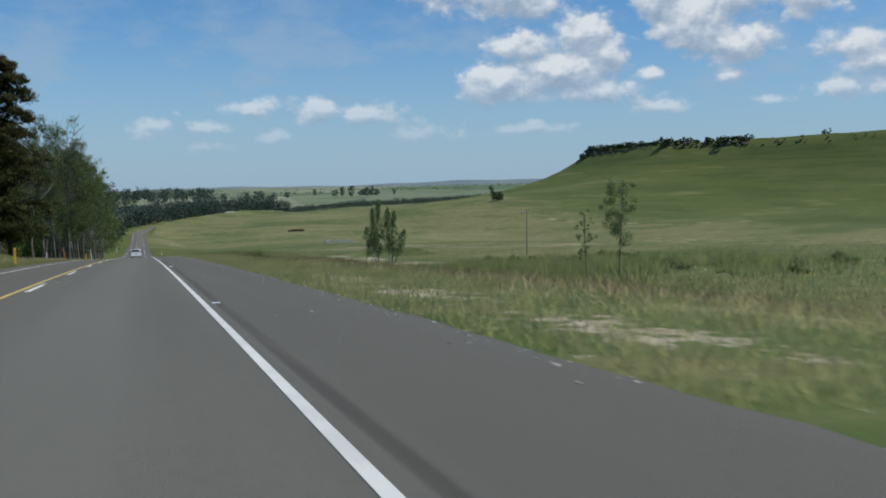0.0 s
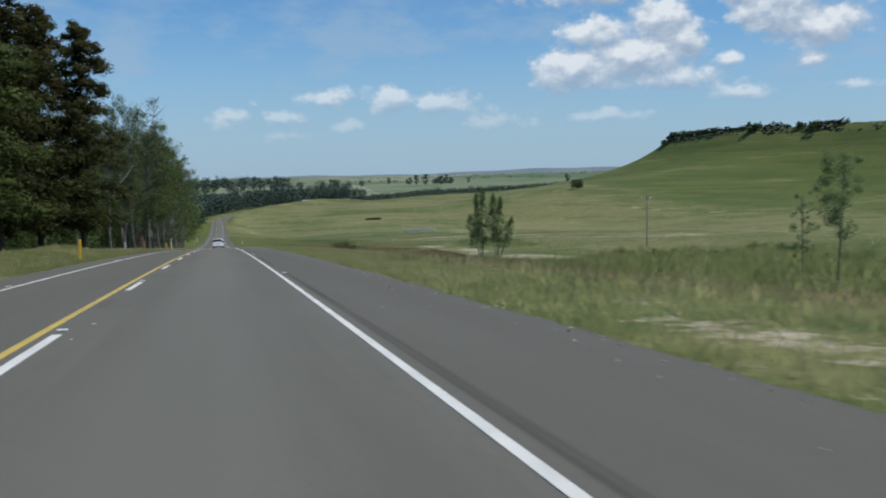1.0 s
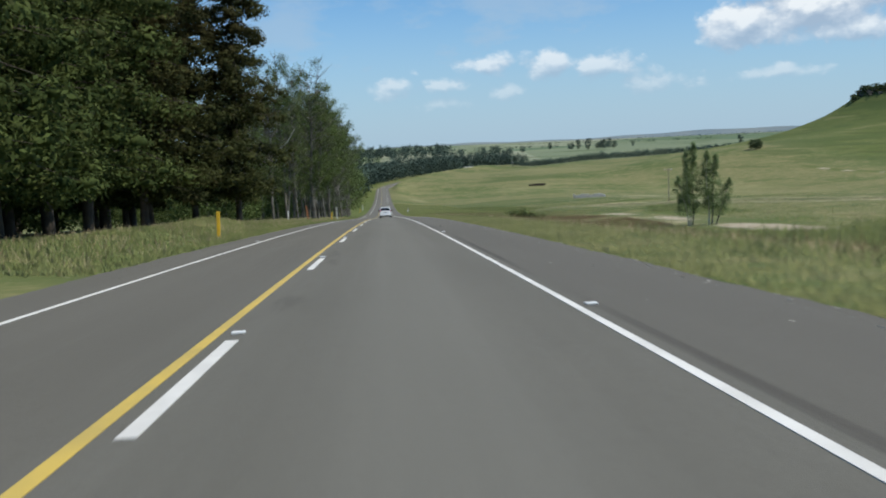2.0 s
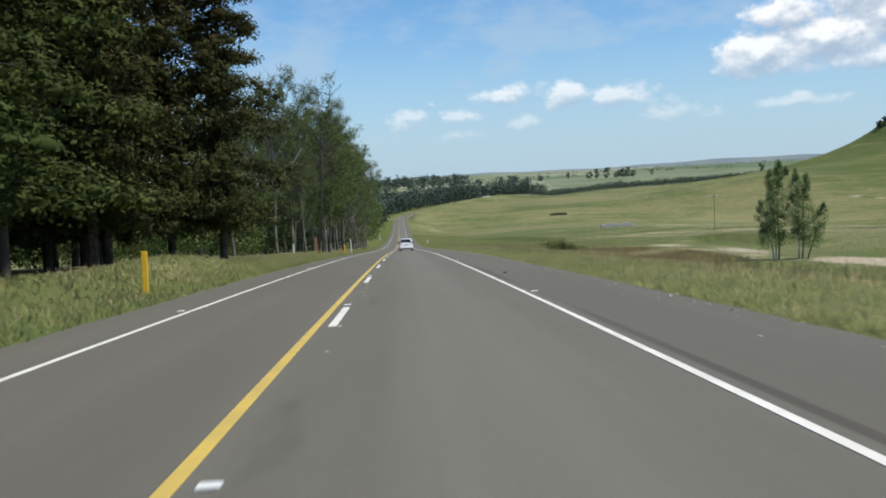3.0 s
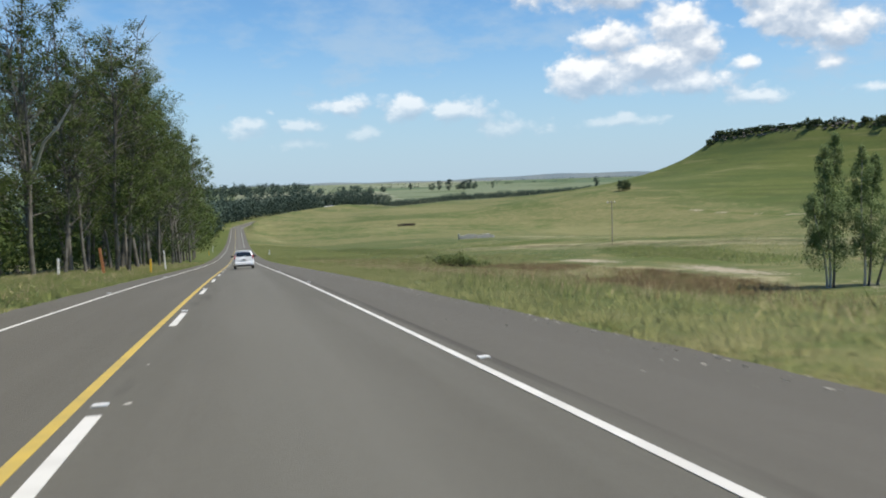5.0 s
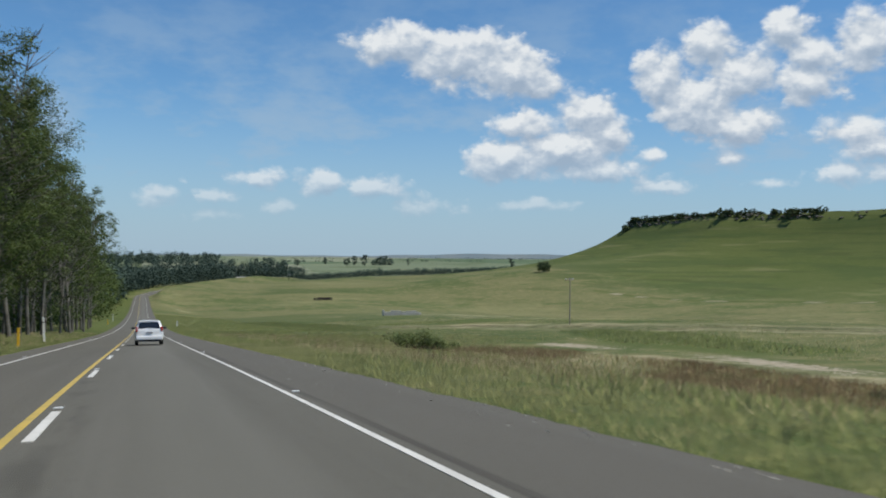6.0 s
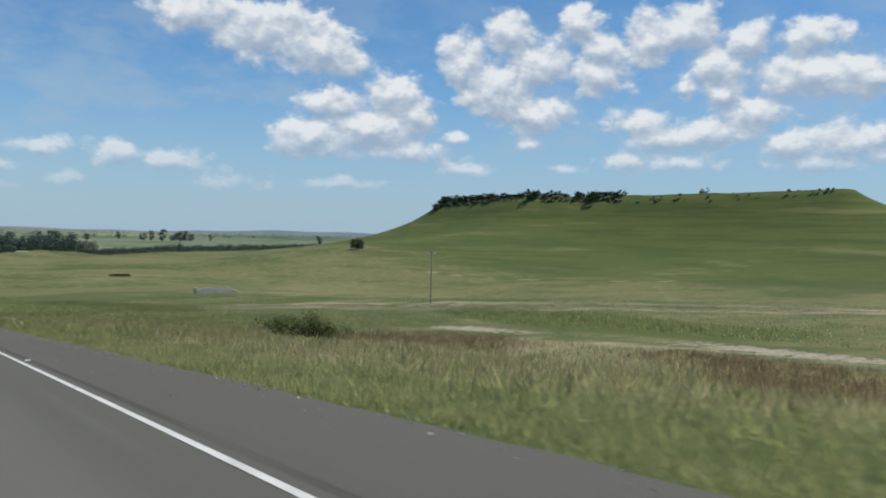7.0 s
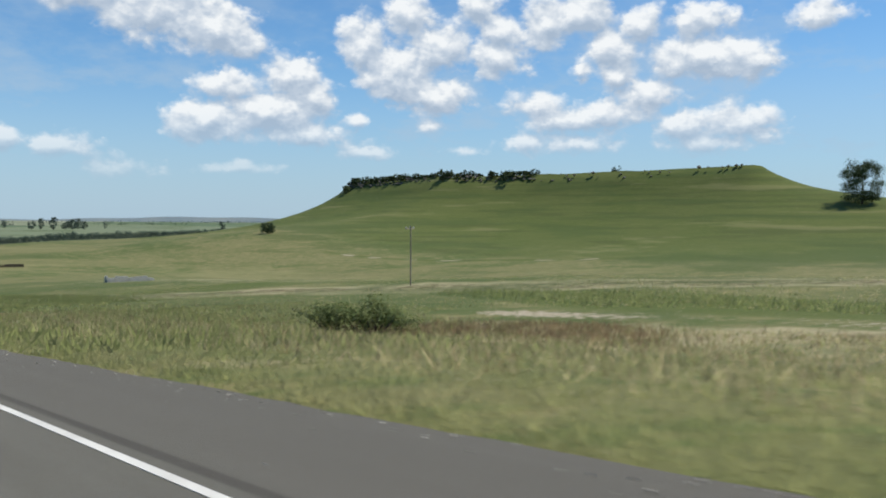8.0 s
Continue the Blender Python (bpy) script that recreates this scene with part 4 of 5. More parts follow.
thin[1].matrix_world = pose(*spot(32.3, 52.6, 0.1), 0, 0, 200)


def round_tree(seed, high, wide, mat, name="field_tree", label="lone dark round-crowned tree on the grass slope", group="distant trees", per=30, leaf=1.3, foot=0.3, pads=30):
    r = np.random.default_rng(seed)
    t = thing(name, (0, 0, 0), label, "tree", group)
    wood = [tube([(0, 0, -0.3), (0.1, 0, high * 0.3), (0.2, 0.1, high * 0.75)], [0.05 * high ** 0.8, 0.035 * high ** 0.8, 0.05], 7)]
    mids, sizes = [], []
    for i in range(pads):
        a, k = r.uniform(0, 2 * math.pi), r.random() ** 0.5
        z = high * (foot + (0.9 - foot) * r.random())
        w = wide / 2 * k * math.sqrt(max(0.25, 1 - ((z / high - 0.5) / 0.55) ** 2))
        mids.append((w * math.cos(a), w * math.sin(a), z))
        s = wide * r.uniform(0.10, 0.2)
        sizes.append((s, s, s * 0.75))
    part("trunk", wood[0], M_BARK, t)
    part("crown", leaves(r, mids, sizes, per, leaf, leaf * 0.5), mat, t)
    return t


def shrub(seed, high, wide, mat, name="shrub", label="low leafy green shrub in rough grass", group="field shrubs", per=110, leaf=0.15):
    r = np.random.default_rng(seed)
    t = thing(name, (0, 0, 0), label, "shrub", group)
    wood, mids, sizes = [], [], []
    for i in range(16):
        a, w = r.uniform(0, 2 * math.pi), wide / 2 * r.random() ** 0.6
        z = high * r.uniform(0.3, 0.92) * (1 - 0.45 * (2 * w / wide) ** 2)
        tip = np.array([w * math.cos(a), w * math.sin(a), z])
        wood.append(tube([(tip[0] * 0.15, tip[1] * 0.15, -0.15), tip * (0.6, 0.6, 0.5), tip], [0.04, 0.025, 0.008], 4))
        mids.append(tip)
        s = wide * r.uniform(0.13, 0.2)
        sizes.append((s, s, min(s, high * 0.3)))
    tagged(part("stem_cluster", gather(wood), M_BARK, t), kind="stuff")
    part("foliage", leaves(r, mids, sizes, per, leaf, leaf * 0.45), mat, t)
    return t


shrubs = [shrub(31, 1.4, 2.8, M_SHRUB), shrub(32, 1.1, 2.4, M_SHRUB), shrub(33, 1.7, 2.6, M_SHRUB), shrub(34, 1.2, 3.6, M_SHRUB)]
places = [(22.6, 165.0, 1.25), (23.9, 164.0, 1.5), (25.2, 165.0, 1.15)]
for k in range(36):
    a = k / 36
    places.append((37 + 21 * rnd.random() + 4 * a, 92 - 42 * a + rnd.uniform(-5, 5), rnd.uniform(0.4, 0.9)))
plant(shrubs, places, 9, 0.8, 1.2)

lone = round_tree(41, 11.5, 14.0, M_SCRUB, per=40, leaf=1.1, foot=0.14, pads=80)
lone.matrix_world = pose(*spot(333.3, 779.7, 0.2)) @ Matrix.Scale(0.85, 4)
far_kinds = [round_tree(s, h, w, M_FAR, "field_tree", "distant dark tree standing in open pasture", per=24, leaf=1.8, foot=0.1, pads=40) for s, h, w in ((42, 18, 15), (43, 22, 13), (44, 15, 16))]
places = [(735, 1760, 1.0), (395, 1560, 0.5)]
for az, d, s in ((12.3, 2050, 0.9), (12.8, 2060, 1.0), (13.4, 2000, 1.1), (14.0, 2080, 1.0), (14.4, 2020, 1.3), (14.7, 2100, 1.2), (15.0, 2050, 1.0), (16.2, 2150, 0.7), (11.0, 2200, 0.8), (9.2, 2000, 0.8),
                 (8.0, 1420, 1.0), (7.4, 1450, 1.1), (8.7, 1440, 0.8), (9.0, 1400, 0.6), (7.0, 1400, 0.8), (25.5, 2000, 0.5), (27.5, 1500, 0.45)):
    places.append((d * math.sin(radians(az)), d * math.cos(radians(az)), s))
plant(far_kinds, places, 13, 0.85, 1.15)

# dark scrub along the cliff edge of the flat hill
scrubs = [round_tree(s, h, w, M_SCRUB, "hill_shrub", "dark scrub bush on the cliff edge of the hill", "hilltop scrub", 17, 1.5, 0.04, 26) for s, h, w in ((51, 6.4, 9.0), (52, 5.0, 9.5), (53, 8.0, 9.0), (54, 7.0, 7.0))]
places = []
edge = [np.array(p, float) for p in PLATEAU[:4]]
for i, (a, b) in enumerate(zip(edge, edge[1:])):
    steps = int(np.linalg.norm(b - a) / (2.0 if i < 2 else 5.0))
    for k in range(steps):
        p = a + (b - a) * (k + rnd.random()) / steps
        keep = (1.0, 0.85, 0.05)[i] * (1.0 if i else (1.0 if k < steps * 0.4 else 0.8))
        if rnd.random() < keep:
            places.append((p[0] - rnd.uniform(-5, 1.5) * (1 if i < 2 else 0.5), p[1], rnd.choice((0.45, 0.55, 0.7, 0.85, 1.0)) * (0.6 if i == 2 else 1.0)))
places += [(541, 806, 1.35), (566, 738, 1.3), (556, 990, 1.2), (545, 996, 1.2), (540, 985, 1.1), (606, 640, 0.9)]
plant(scrubs, places, 15, 0.8, 1.15, 0.9)


def rim_rocks():
    """Broken grey ledge of rock below the hill's flat top."""
    r = np.random.default_rng(61)
    pieces = []
    for i, (a, b) in enumerate(zip(edge, edge[1:])):
        for k in range(int(np.linalg.norm(b - a) / (2.4 if i < 2 else 9.0))):
            p = a + (b - a) * r.random()
            x, y = p[0] - r.uniform(0.5, 6.0), p[1] - r.uniform(0, 3.0)
            size = r.uniform(0.7, 1.9) * np.array([1.5, 1.5, 0.8])
            q = r.normal(0, 1, (8, 3))
            q /= np.linalg.norm(q, axis=1, keepdims=True)
            ring = np.array([(0, 1, 2), (0, 2, 3), (0, 3, 4), (0, 4, 1), (5, 2, 1), (5, 3, 2), (5, 4, 3), (5, 1, 4)])
            q[:6] = np.array([(0, 0, 1), (1, 0, 0), (0, 1, 0), (-1, 0, 0), (0, -1, 0), (0, 0, -1)]) * r.uniform(0.7, 1.2, (6, 1)) + q[:6] * 0.2
            pieces.append((q[:6] * size + (x, y, float(ground_z(x, y)) + 0.3), ring))
    tagged(part("rim_rocks", gather(pieces), M_ROCK), "broken grey rock ledge under the hill's rim", "rock", kind="stuff")


rim_rocks()
big_right = round_tree(61, 31, 27, M_SCRUB, "field_tree", "large dark tree on the hill's shoulder", per=90, leaf=1.2, foot=0.12, pads=110)
big_right.matrix_world = pose(*spot(590, 412, 0.3))


def wood_mass(name, seed, places, mat, high, label, per=13, leaf=0.10):
    """A far wood as one mass of many uneven crowns."""
    r = np.random.default_rng(seed)
    pieces = []
    for x, y, k in places:
        z, h = float(ground_z(x, y)), high * k * r.uniform(0.8, 1.15)
        count = 14
        a, w = r.uniform(0, 2 * math.pi, count), h * 0.27 * np.sqrt(r.random(count))
        zz = z + h * r.uniform(0.12, 0.9, count)
        mids = np.stack([x + w * np.cos(a), y + w * np.sin(a), zz], 1)
        pieces.append(leaves(r, mids, np.full((count, 3), h * 0.17), per, h * leaf, h * leaf * 0.6))
    ob = part(name, gather(pieces), mat)
    return tagged(ob, label, "wood", kind="stuff")


places = []
for k in range(420):  # the plantation beyond the dip, left of the road
    d = rnd.random()
    y = 420 + 620 * rnd.random()
    places.append((-15 - 0.02 * (y - 420) - 200 * d ** 1.6 + float(road_x(np.float64(y))) * 0.75 * (y > 700), y, 0.9))
for k in range(240):
    y = 600 + 560 * rnd.random()
    places.append((float(road_x(np.float64(y))) - 13 - 14 * rnd.random(), y, 0.9))
for k in range(380):
    a = rnd.random()
    places.append((-160 + 365 * a, 1140 + 130 * rnd.random() + 90 * a, 0.85 + 0.15 * math.sin(9 * a)))
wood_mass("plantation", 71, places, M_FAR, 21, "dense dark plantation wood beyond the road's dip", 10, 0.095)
places = []
for k in range(130):
    y = 300 + 400 * rnd.random()
    places.append((-13.5 - 10 * rnd.random() + float(road_x(np.float64(y))), y, 0.85))
wood_mass("roadside_wood", 78, places, M_GUM, 21, "leafy green edge of the wood along the road", 34, 0.05)
places = [(-46 - 50 * rnd.random(), 30 + 290 * rnd.random(), 0.8) for k in range(210)]
undergrowth = [(-25 - 24 * rnd.random(), 44 + 250 * rnd.random(), rnd.uniform(0.5, 1.2)) for k in range(220)]
low_gums = [(-14.5 - 9 * rnd.random(), 128 + 180 * rnd.random(), rnd.uniform(0.6, 1.9)) for k in range(150)]
wood_mass("undergrowth", 77, low_gums, M_GUM, 4.5, "leafy olive undergrowth below the gum trees", 14, 0.07)
wood_mass("undergrowth", 76, undergrowth, M_PINE, 4.5, "dark shaded undergrowth between the trunks", 9, 0.09)
wood_mass("inner_wood", 75, places, M_PINE, 20, "dark interior of the roadside wood", 13, 0.075)
places = [(-330 + 590 * rnd.random() ** 0.85, 1560 + 300 * rnd.random(), 0.95) for k in range(120)]
places += [(d * math.sin(radians(az)), d * math.cos(radians(az)), rnd.uniform(0.8, 1.3)) for az, d in ((rnd.uniform(-9, 4.5), rnd.uniform(1950, 2350)) for k in range(300))]
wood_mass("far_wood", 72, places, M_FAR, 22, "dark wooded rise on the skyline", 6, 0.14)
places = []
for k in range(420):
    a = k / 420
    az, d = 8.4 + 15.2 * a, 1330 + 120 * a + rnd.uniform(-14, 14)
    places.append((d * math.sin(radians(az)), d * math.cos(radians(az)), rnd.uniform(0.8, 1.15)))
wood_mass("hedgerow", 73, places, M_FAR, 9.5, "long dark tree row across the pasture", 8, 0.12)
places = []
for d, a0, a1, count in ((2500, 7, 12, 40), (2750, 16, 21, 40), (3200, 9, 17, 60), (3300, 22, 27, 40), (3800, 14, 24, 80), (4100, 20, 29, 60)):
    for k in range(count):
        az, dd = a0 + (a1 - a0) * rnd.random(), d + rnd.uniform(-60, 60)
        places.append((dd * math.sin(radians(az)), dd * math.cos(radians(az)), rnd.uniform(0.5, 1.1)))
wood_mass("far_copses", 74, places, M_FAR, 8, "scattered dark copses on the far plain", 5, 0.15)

# the last ridge; the blue haze of distance is put into its colour
ridge_az = np.linspace(-75, 80, 400)
crest = -6 + 0.75 * np.clip(ridge_az, 0, 30) + 5 * np.sin(ridge_az * 0.37) + 2 * np.sin(ridge_az * 1.3)
dirs = np.stack([np.sin(np.radians(ridge_az)), np.cos(np.radians(ridge_az))], 1)
foot, back = dirs * 4500, dirs * 4750
pts = np.concatenate([np.c_[foot, np.full(400, -40.0)], np.c_[dirs * 4620, crest], np.c_[back, np.full(400, -40.0)]])
i = np.arange(399)
quads = np.concatenate([np.stack([i, i + 1, i + 401, i + 400], 1), np.stack([i + 400, i + 401, i + 801, i + 800], 1)])
M_RIDGE = material("hazed_ridge", two_tone((0.16, 0.20, 0.22), (0.20, 0.23, 0.23), 0.004), 1.0, spec=0.0)
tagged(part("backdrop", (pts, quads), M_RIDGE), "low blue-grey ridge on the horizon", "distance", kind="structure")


# ---- buildings and ruins ----
def ruin():
    """Roofless stone walls with worn tops and a doorway."""
    t = thing("stone_ruin", spot(89.0, 391.0), "roofless grey stone ruin standing in pasture", "ruin", turn=-12)
    r = random.Random(4)
    for ax, ay, bx, by, h in ((-6.5, -3, -1.2, -3, 1.9), (0.1, -3, 6.5, -3, 1.5), (-6.5, 3, 6.5, 3, 1.8), (-6.5, -2.7, -6.5, 2.7, 2.4), (6.5, -2.7, 6.5, 2.7, 1.3)):
        count = max(3, int(math.hypot(bx - ax, by - ay) / 0.9))
        bm = bmesh.new()
        for k in range(count):
            f = (k + 0.5) / count
            w = math.hypot(bx - ax, by - ay) / count
            size = (w, 0.5, h * r.uniform(0.75, 1.1)) if ay == by else (0.5, w, h * r.uniform(0.75, 1.1))
            box(bm, size, (ax + (bx - ax) * f, ay + (by - ay) * f, -0.4), 0.05)
        part("wall", bm, M_STONE, t)
    return t


def corral():
    t = thing("timber_corral", spot(119, 683), "dark timber stock pen in open grass", "stock pen", turn=-6)
    for k in range(8):
        x = -6 + 12 * k / 7 + 0.3 * math.sin(5 * k)
        for y in (-2.5, 2.5):
            part("post", box(bmesh.new(), (0.3, 0.3, 2.3), (x, y, -0.4), 0.04), M_TIMBER, t)
    for y in (-2.5, 2.5):
        for z in (0.5, 1.3):
            part("rail", box(bmesh.new(), (12.4 - 2.5 * z, 0.1, 0.55), (z - 0.6, y - 0.2, z), 0.02), M_TIMBER, t)
    for x in (-6, 6):
        for z in (0.35, 0.85, 1.35):
            part("rail", box(bmesh.new(), (0.1, 5.0, 0.3), (x + 0.2, 0, z), 0.02), M_TIMBER, t)
    return t


def farm_building(at, size, turn, label):
    """Gabled farm shed: walls, roof with eaves, door and windows."""
    t = thing("farm_building", at, label, "building", "farm buildings", turn)
    w, d, h = size
    part("wall", box(bmesh.new(), (w, d, h + 0.6), (0, 0, -0.6), 0.03), M_WALL, t)
    bm = bmesh.new()
    rise, over = d * 0.22, 0.5
    a = [bm.verts.new(p) for p in ((-w / 2 - over, -d / 2 - over, h), (-w / 2 - over, 0, h + rise), (-w / 2 - over, d / 2 + over, h))]
    b = [bm.verts.new((-v.co.x, v.co.y, v.co.z)) for v in a]
    bm.faces.new(a), bm.faces.new(b[::-1])
    for i in range(3):
        bm.faces.new((a[i], b[i], b[(i + 1) % 3], a[(i + 1) % 3]))
    part("roof", bm, M_ROOF, t, "pale metal sheet roof")
    part("door", box(bmesh.new(), (1.2, 0.1, 2.1), (-w * 0.1, -d / 2 - 0.02, 0), 0.01), M_TIMBER, t)
    for x in (-w * 0.32, w * 0.15, w * 0.34):
        part("window", box(bmesh.new(), (1.2, 0.08, 1.1), (x, -d / 2 - 0.02, 1.0), 0.01), M_CARGLASS, t)
    return t


ruin()
corral()
farm_building(spot(112, 1135), (12, 6, 2.6), 20, "long low white shed beside the far road")
farm_building(spot(205, 1405), (14, 9, 3.6), -10, "white farmhouse among dark trees")

# ---- white car on the road ahead ----
def white_car(at, slope):
    """Small five-door car with a tall tail; its back is at y = 0, its nose at +y."""
    c = thing("car", at, "white compact hatchback driving away on the road", "car")
    c.rotation_euler.x = math.atan(slope)
    long_, wide = 4.05, 1.70
    # half-sections along the length: y, floor, belt height, roof height, half width at belt, half width at roof
    ribs = ((0.00, 0.42, 0.92, 0.95, 0.74, 0.70), (0.06, 0.30, 0.98, 1.05, 0.80, 0.66), (0.28, 0.24, 1.00, 1.47, 0.84, 0.66), (0.60, 0.20, 1.00, 1.56, 0.85, 0.66),
            (1.50, 0.20, 0.99, 1.58, 0.85, 0.66), (2.30, 0.20, 0.97, 1.50, 0.85, 0.65), (2.85, 0.20, 0.95, 1.12, 0.84, 0.62), (3.40, 0.22, 0.86, 0.95, 0.82, 0.60), (3.90, 0.28, 0.66, 0.74, 0.74, 0.52), (4.05, 0.36, 0.58, 0.62, 0.62, 0.45))
    bm = bmesh.new()
    rings = []
    for y, z0, zb, zr, wb, wr in ribs:
        half = [(0.0, z0), (wb * 0.9, z0), (wb, z0 + 0.12), (wb * 1.005, (z0 + zb) / 2), (wb * 0.985, zb), (wr, zr - 0.06 * (zr - zb) - 0.01), (wr * 0.86, zr), (0.0, zr + 0.02)]
        full = [(x, z) for x, z in half] + [(-x, z) for x, z in half[-2:0:-1]]
        rings.append([bm.verts.new((x, y, z)) for x, z in full])
    for a, b in zip(rings, rings[1:]):
        for i in range(len(a)):
            bm.faces.new((a[i], b[i], b[(i + 1) % len(a)], a[(i + 1) % len(a)]))
    bm.faces.new(rings[0]), bm.faces.new(rings[-1][::-1])
    bmesh.ops.recalc_face_normals(bm, faces=bm.faces)
    body = part("body", bm, M_CAR, c)
    smooth(body)
    bev = body.modifiers.new("round", "SUBSURF")
    bev.levels = bev.render_levels = 2

    def pane(name, corners, mat, label=""):
        b = bmesh.new()
        f = b.faces.new([b.verts.new(p) for p in corners])
        g = bmesh.ops.extrude_face_region(b, geom=[f])
        b.normal_update()
        push = f.normal * 0.02
        bmesh.ops.translate(b, verts=[v for v in g["geom"] if isinstance(v, bmesh.types.BMVert)], vec=push)
        bmesh.ops.recalc_face_normals(b, faces=b.faces)
        return part(name, b, mat, c, label)

    pane("rear_window", ((-0.66, 0.045, 1.03), (0.66, 0.045, 1.03), (0.57, 0.20, 1.42), (-0.57, 0.20, 1.42)), M_CARGLASS, "dark tinted rear window")
    for s in (-1, 1):
        pane("side_window", ((s * 0.855, 0.75, 1.04), (s * 0.855, 1.55, 1.04), (s * 0.66, 1.5, 1.45), (s * 0.66, 0.85, 1.45)), M_CARGLASS)
        pane("side_window", ((s * 0.855, 1.62, 1.04), (s * 0.85, 2.55, 1.04), (s * 0.655, 2.2, 1.43), (s * 0.655, 1.57, 1.45)), M_CARGLASS)
        part("tail_lamp", box(bmesh.new(), (0.12, 0.16, 0.30), (s * 0.74, 0.06, 0.84), 0.04), M_LAMP, c, "red tail lamp")
        mirror = part("mirror", box(bmesh.new(), (0.22, 0.12, 0.15), (s * 0.97, 2.45, 1.00), 0.04), M_PLASTIC, c, "dark door mirror")
        for y in (0.72, 3.25):
            wheel = part("wheel", wheel_ring(0.30, 0.19, 0.19), M_RUBBER, c)
            wheel.location = (s * 0.745, y, 0.30)
            part("rim", wheel_ring(0.19, 0.205, 0.02), M_RIM, wheel)
    part("bumper", box(bmesh.new(), (1.56, 0.22, 0.24), (0, 0.03, 0.34), 0.06), M_CAR, c)
    part("valance", box(bmesh.new(), (1.36, 0.16, 0.13), (0, 0.05, 0.24), 0.03), M_PLASTIC, c, "dark lower bumper strip")
    plate = part("number_plate", box(bmesh.new(), (0.42, 0.02, 0.12), (0, -0.035, 0.72), 0.005), M_PLATE, c, "pale number plate")
    part("plate_bar", box(bmesh.new(), (0.32, 0.01, 0.05), (0, -0.05, 0.755), 0.002), M_INK, plate)
    part("spoiler", box(bmesh.new(), (1.10, 0.22, 0.05), (0, 0.24, 1.50), 0.02), M_CAR, c)
    part("wiper", box(bmesh.new(), (0.40, 0.02, 0.03), (0.1, 0.03, 1.06), 0.005), M_PLASTIC, c)
    return c


def wheel_ring(radius, wide, hole):
    """A wheel's ring lying on its axle along x."""
    b = bmesh.new()
    prof = ((hole, -wide / 2), (radius * 0.9, -wide / 2), (radius, -wide * 0.32), (radius, wide * 0.32), (radius * 0.9, wide / 2), (hole, wide / 2))
    turns = 20
    rings = [[b.verts.new((x, r * math.cos(2 * math.pi * k / turns), r * math.sin(2 * math.pi * k / turns))) for r, x in prof] for k in range(turns)]
    for k in range(turns):
        a, d = rings[k], rings[(k + 1) % turns]
        for i in range(len(prof)):
            b.faces.new((a[i], a[(i + 1) % len(prof)], d[(i + 1) % len(prof)], d[i]))
    bmesh.ops.recalc_face_normals(b, faces=b.faces)
    return b


CAR_Y = 152.0
white_car(road_spot(1.85, CAR_Y, 0.02), float(road_z(CAR_Y + 2) - road_z(CAR_Y)) / 2)


# ---- grass ----
def blades(seed, xs, ys, high, wide, lean=0.45):
    """Upright grass blades at the given places."""
    r = np.random.default_rng(seed)
    c = np.stack([xs, ys, ground_z(xs, ys) - 0.03], 1)
    count = len(c)
    a = r.uniform(0, 2 * math.pi, count)
    side = np.stack([np.cos(a), np.sin(a), np.zeros(count)], 1) * wide[:, None] / 2
    tip = np.stack([r.normal(0, lean, count), r.normal(0, lean, count), np.ones(count)], 1) * high[:, None]
    pts = np.stack([c - side, c + side, c + tip], 1).reshape(-1, 3)
    return pts, np.arange(count * 3).reshape(-1, 3)


def tufts(seed, count, x_of, y_of, per, spread_m):
    r = np.random.default_rng(seed)
    x, y = x_of(r, count), y_of(r, count)
    return np.repeat(x, per) + r.normal(0, spread_m, count * per), np.repeat(y, per) + r.normal(0, spread_m, count * per), r


def verge(name, seed, count, x_of, y_of, per, spread_m, high, wide, mat, label, keep):
    x, y, r = tufts(seed, count, x_of, y_of, per, spread_m)
    ok = keep(x, y, r.random(len(x)))
    x, y = x[ok], y[ok]
    h = high * r.uniform(0.45, 1.3, len(x))
    ob = part(name, blades(seed + 1, x, y, h, wide * r.uniform(0.7, 1.4, len(x))), mat)
    return tagged(ob, label, "grass", kind="stuff")


def off_track(x, y):
    return near_line(x, y, TRACK, 6.0) < 0.12


def off_sand(x, y, k):
    sand, dry, lush = cover_at(x, y)
    return (sand < 0.3 + 0.9 * k * (x < 20)) & off_track(x, y) & ((x > EDGE_R + 0.05) | (x < EDGE_L - 0.05))


def dry_land(x, y, k):
    sand, dry, lush = cover_at(x, y)
    return (sand < 0.2) & off_track(x, y) & (dry > k * 0.8) & (x > EDGE_R + 0.6)


verge("verge_grass", 81, 19000, lambda r, c: EDGE_R + 0.1 + 9 * r.random(c) ** 1.5, lambda r, c: r.uniform(3, 175, c), 9, 0.16, 0.17, 0.016, M_GRASS, "short green verge grass along the shoulder", off_sand)
verge("field_grass", 83, 20000, lambda r, c: 13 + 28 * r.random(c), lambda r, c: 6 + 195 * r.random(c), 6, 0.25, 0.26, 0.024, M_GRASS, "rough knee-high field grass", off_sand)
verge("dry_grass", 85, 20000, lambda r, c: 9 + 36 * r.random(c), lambda r, c: r.uniform(5, 205, c), 6, 0.22, 0.36, 0.022, M_STRAW, "straw-coloured seeding grass and weeds", dry_land)
verge("verge_grass", 87, 14000, lambda r, c: EDGE_L - 0.1 - 9 * r.random(c), lambda r, c: 48 + 190 * r.random(c) ** 1.2, 8, 0.2, 0.19, 0.034, M_VERGE, "long olive verge grass under the trees", off_sand)
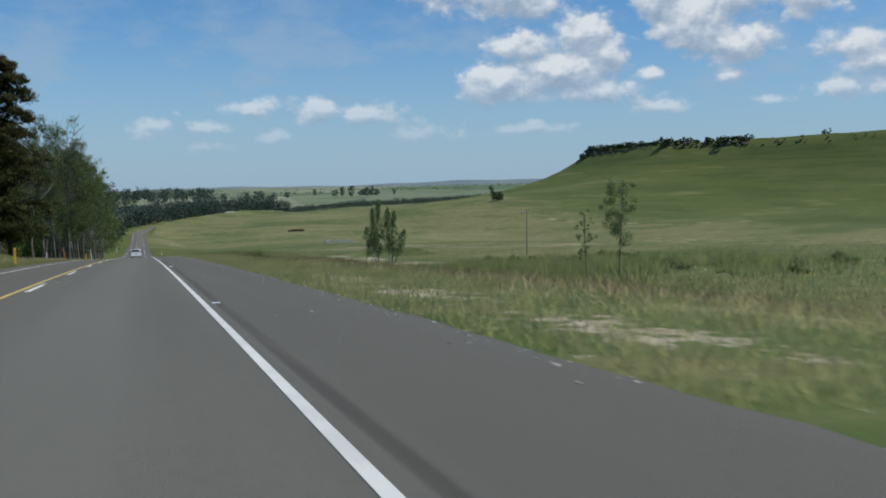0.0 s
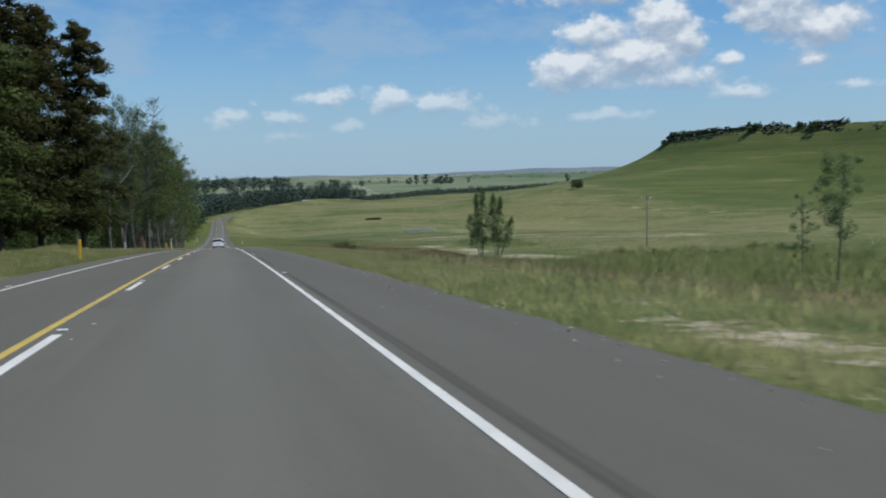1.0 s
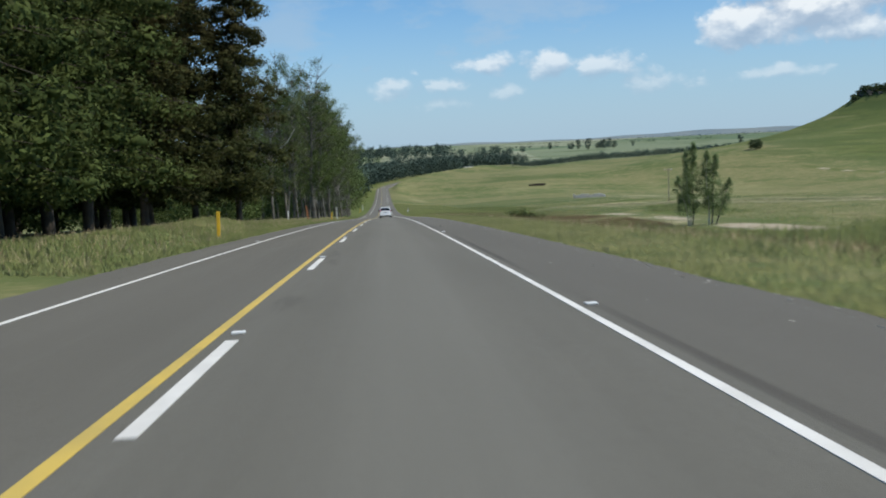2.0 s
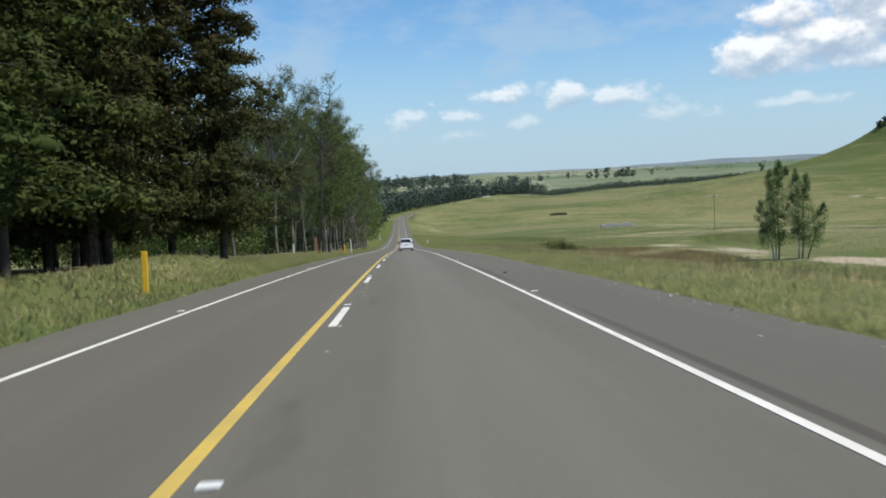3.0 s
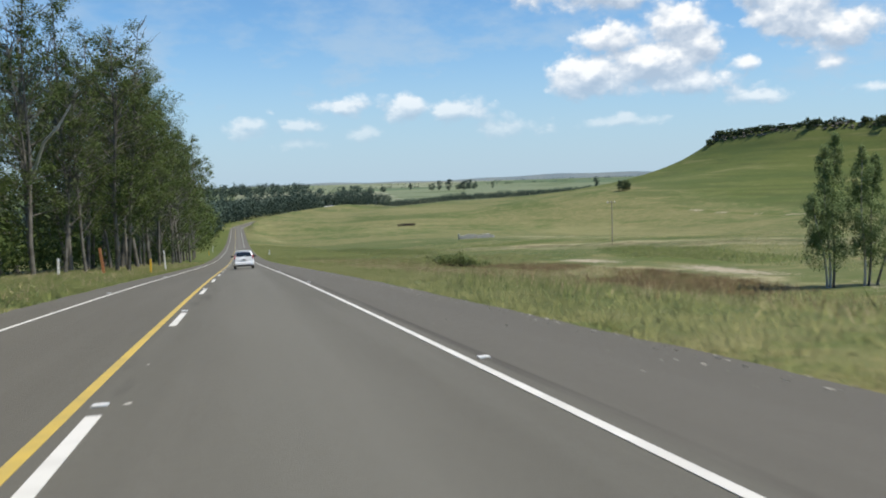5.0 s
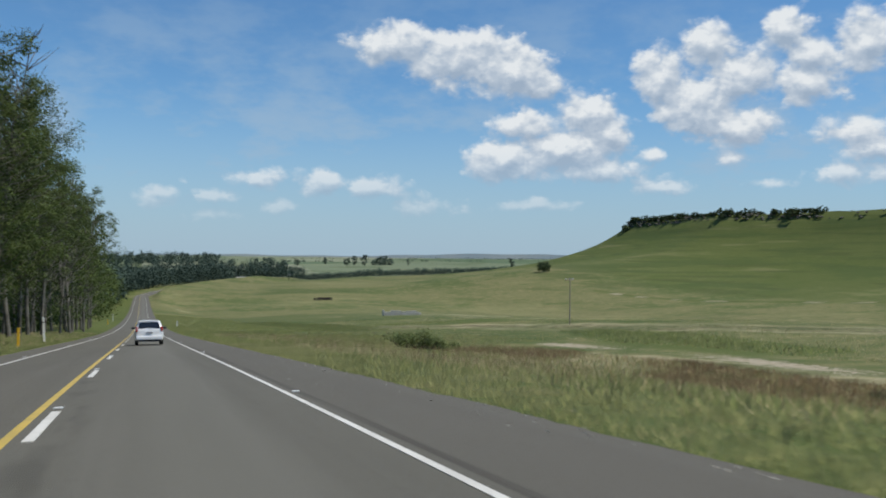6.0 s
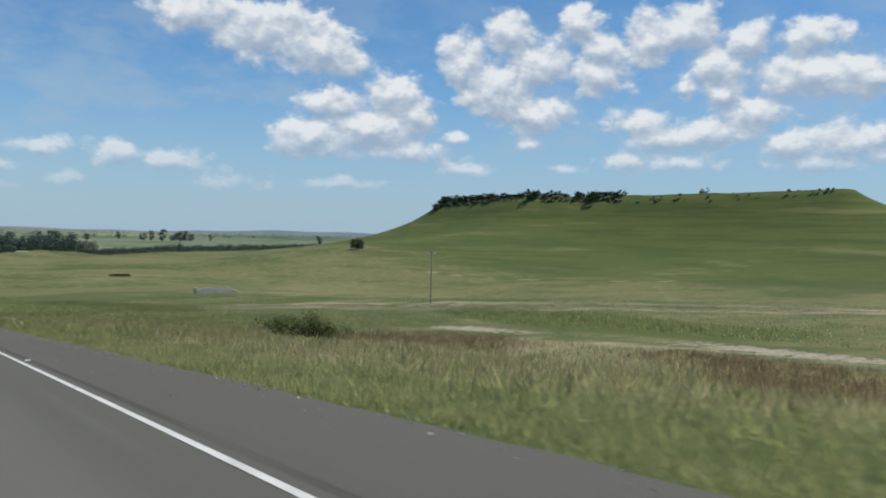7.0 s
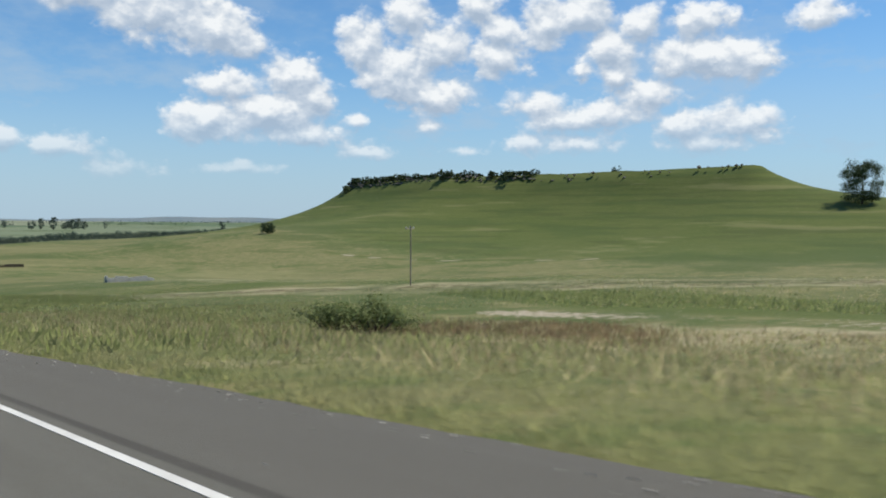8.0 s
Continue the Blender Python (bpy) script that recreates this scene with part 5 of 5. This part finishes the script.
verge("bank_grass", 99, 9000, lambda r, c: EDGE_R + 0.3 + 24 * r.random(c) ** 1.3, lambda r, c: 150 + 330 * r.random(c), 4, 0.35, 0.3, 0.09, M_VERGE, "rough olive grass on the roadside bank", off_sand)
verge("verge_straw", 97, 1500, lambda r, c: EDGE_L - 0.8 - 8 * r.random(c), lambda r, c: 48 + 190 * r.random(c) ** 1.2, 6, 0.22, 0.34, 0.026, M_STRAW, "straw-coloured seed heads in the verge grass", off_sand)


def far_land(x, y, k):
    sand, dry, lush = cover_at(x, y)
    return (sand < 0.2) & off_track(x, y) & (x > 26) & (k < 1.15 - np.hypot(x - 20, (y - 90) * 0.6) / 190 - 0.5 * ease(-0.3, 0.5, waves(x * 0.7, y * 0.6)))


def weed_land(x, y, k):
    sand, dry, lush = cover_at(x, y)
    return (sand < 0.2) & (k < np.exp(-((x - 41) / 15) ** 2 - ((y - 74) / 24) ** 4) * (0.6 + 0.7 * waves(x * 3.1, y * 2.7)))


def russet_land(x, y, k):
    sand, dry, lush = cover_at(x, y)
    return (sand < 0.2) & off_track(x, y) & (dry > 0.26 + 0.4 * k + 0.4 * ease(-0.2, 0.7, waves(x * 2.1, y * 1.7))) & (x > 20)


verge("russet_weeds", 95, 15000, lambda r, c: 21 + 21 * r.random(c), lambda r, c: 105 + 78 * r.random(c), 7, 0.25, 0.42, 0.03, M_RUSSET, "reddish brown seeding weeds beside the sandy track", russet_land)
verge("brown_weeds", 103, 2600, lambda r, c: 11 + 22 * r.random(c), lambda r, c: 4 + 60 * r.random(c), 6, 0.25, 0.38, 0.02, M_RUSSET, "dry reddish brown weeds beside the sandy wash", dry_land)
def patch_land(x, y, k):
    sand, dry, lush = cover_at(x, y)
    return (sand < 0.2) & (k < 1.5 * ease(0.1, 1.0, waves(x * 2.3 + 2, y * 1.3)))


verge("seed_stalks", 107, 3600, lambda r, c: 9.5 + 26 * r.random(c), lambda r, c: r.uniform(6, 205, c), 3, 0.25, 0.62, 0.016, M_RUSSET, "thin brown seed stalks standing above the grass", off_sand)
verge("verge_weeds", 105, 9000, lambda r, c: EDGE_R + 1.6 + 20 * r.random(c), lambda r, c: r.uniform(8, 230, c), 6, 0.3, 0.3, 0.035, M_WEED, "patches of deeper green weeds in the verge", patch_land)
verge("tussock_grass", 89, 30000, lambda r, c: 26 + 170 * r.random(c) ** 1.3, lambda r, c: 30 + 330 * r.random(c) ** 1.1, 3, 0.5, 0.20, 0.05, M_STRAW, "sparse pale tussocks over the pasture", far_land)
verge("tussock_grass", 91, 30000, lambda r, c: 26 + 170 * r.random(c) ** 1.3, lambda r, c: 30 + 330 * r.random(c) ** 1.1, 3, 0.5, 0.18, 0.06, M_GRASS, "green tussocks over the pasture", far_land)
verge("tussock_grass", 101, 14000, lambda r, c: 26 + 170 * r.random(c) ** 1.3, lambda r, c: 30 + 330 * r.random(c) ** 1.1, 4, 0.3, 0.24, 0.07, M_WEED, "dark green tussocks over the pasture", far_land)
def hollow_land(x, y, k):
    return off_track(x, y) & (k < 1.3 * near_line(x, y, HOLLOW, 7) + 1.0 * near_line(x, y, WET_BANK, 9))


verge("hollow_weeds", 109, 14000, lambda r, c: 26 + 36 * r.random(c), lambda r, c: 146 + 210 * r.random(c), 6, 0.4, 0.42, 0.06, M_WEED, "dense green weeds in the damp hollows", hollow_land)
verge("tall_weeds", 93, 22000, lambda r, c: 18 + 48 * r.random(c), lambda r, c: 30 + 100 * r.random(c), 9, 0.5, 1.0, 0.055, M_WEED, "tall green weeds below the road", weed_land)


# ---- grit and crumbled edge of the shoulder ----
def grit():
    r = np.random.default_rng(5)
    count = 800
    y = r.uniform(4, 170, count)
    x = np.where(r.random(count) < 0.9, EDGE_R - np.abs(r.normal(0, 0.25, count)), r.uniform(4.4, EDGE_R, count))
    size = r.uniform(0.010, 0.03, count)
    pieces = []
    for i in range(count):
        p = r.normal(0, 1, (5, 3))
        p /= np.linalg.norm(p, axis=1, keepdims=True)
        c = np.array([x[i], y[i], float(road_z(y[i])) - FALL * x[i] + size[i] * 0.3])
        pieces.append((c + p * size[i] * (1, 1, 0.6), np.array([(0, 1, 2), (0, 2, 3), (0, 3, 4), (0, 4, 1), (1, 2, 3), (1, 3, 4)])))
    tagged(part("grit", gather(pieces), M_STONE), "loose pale grit along the shoulder's edge", "grit", kind="stuff")


grit()
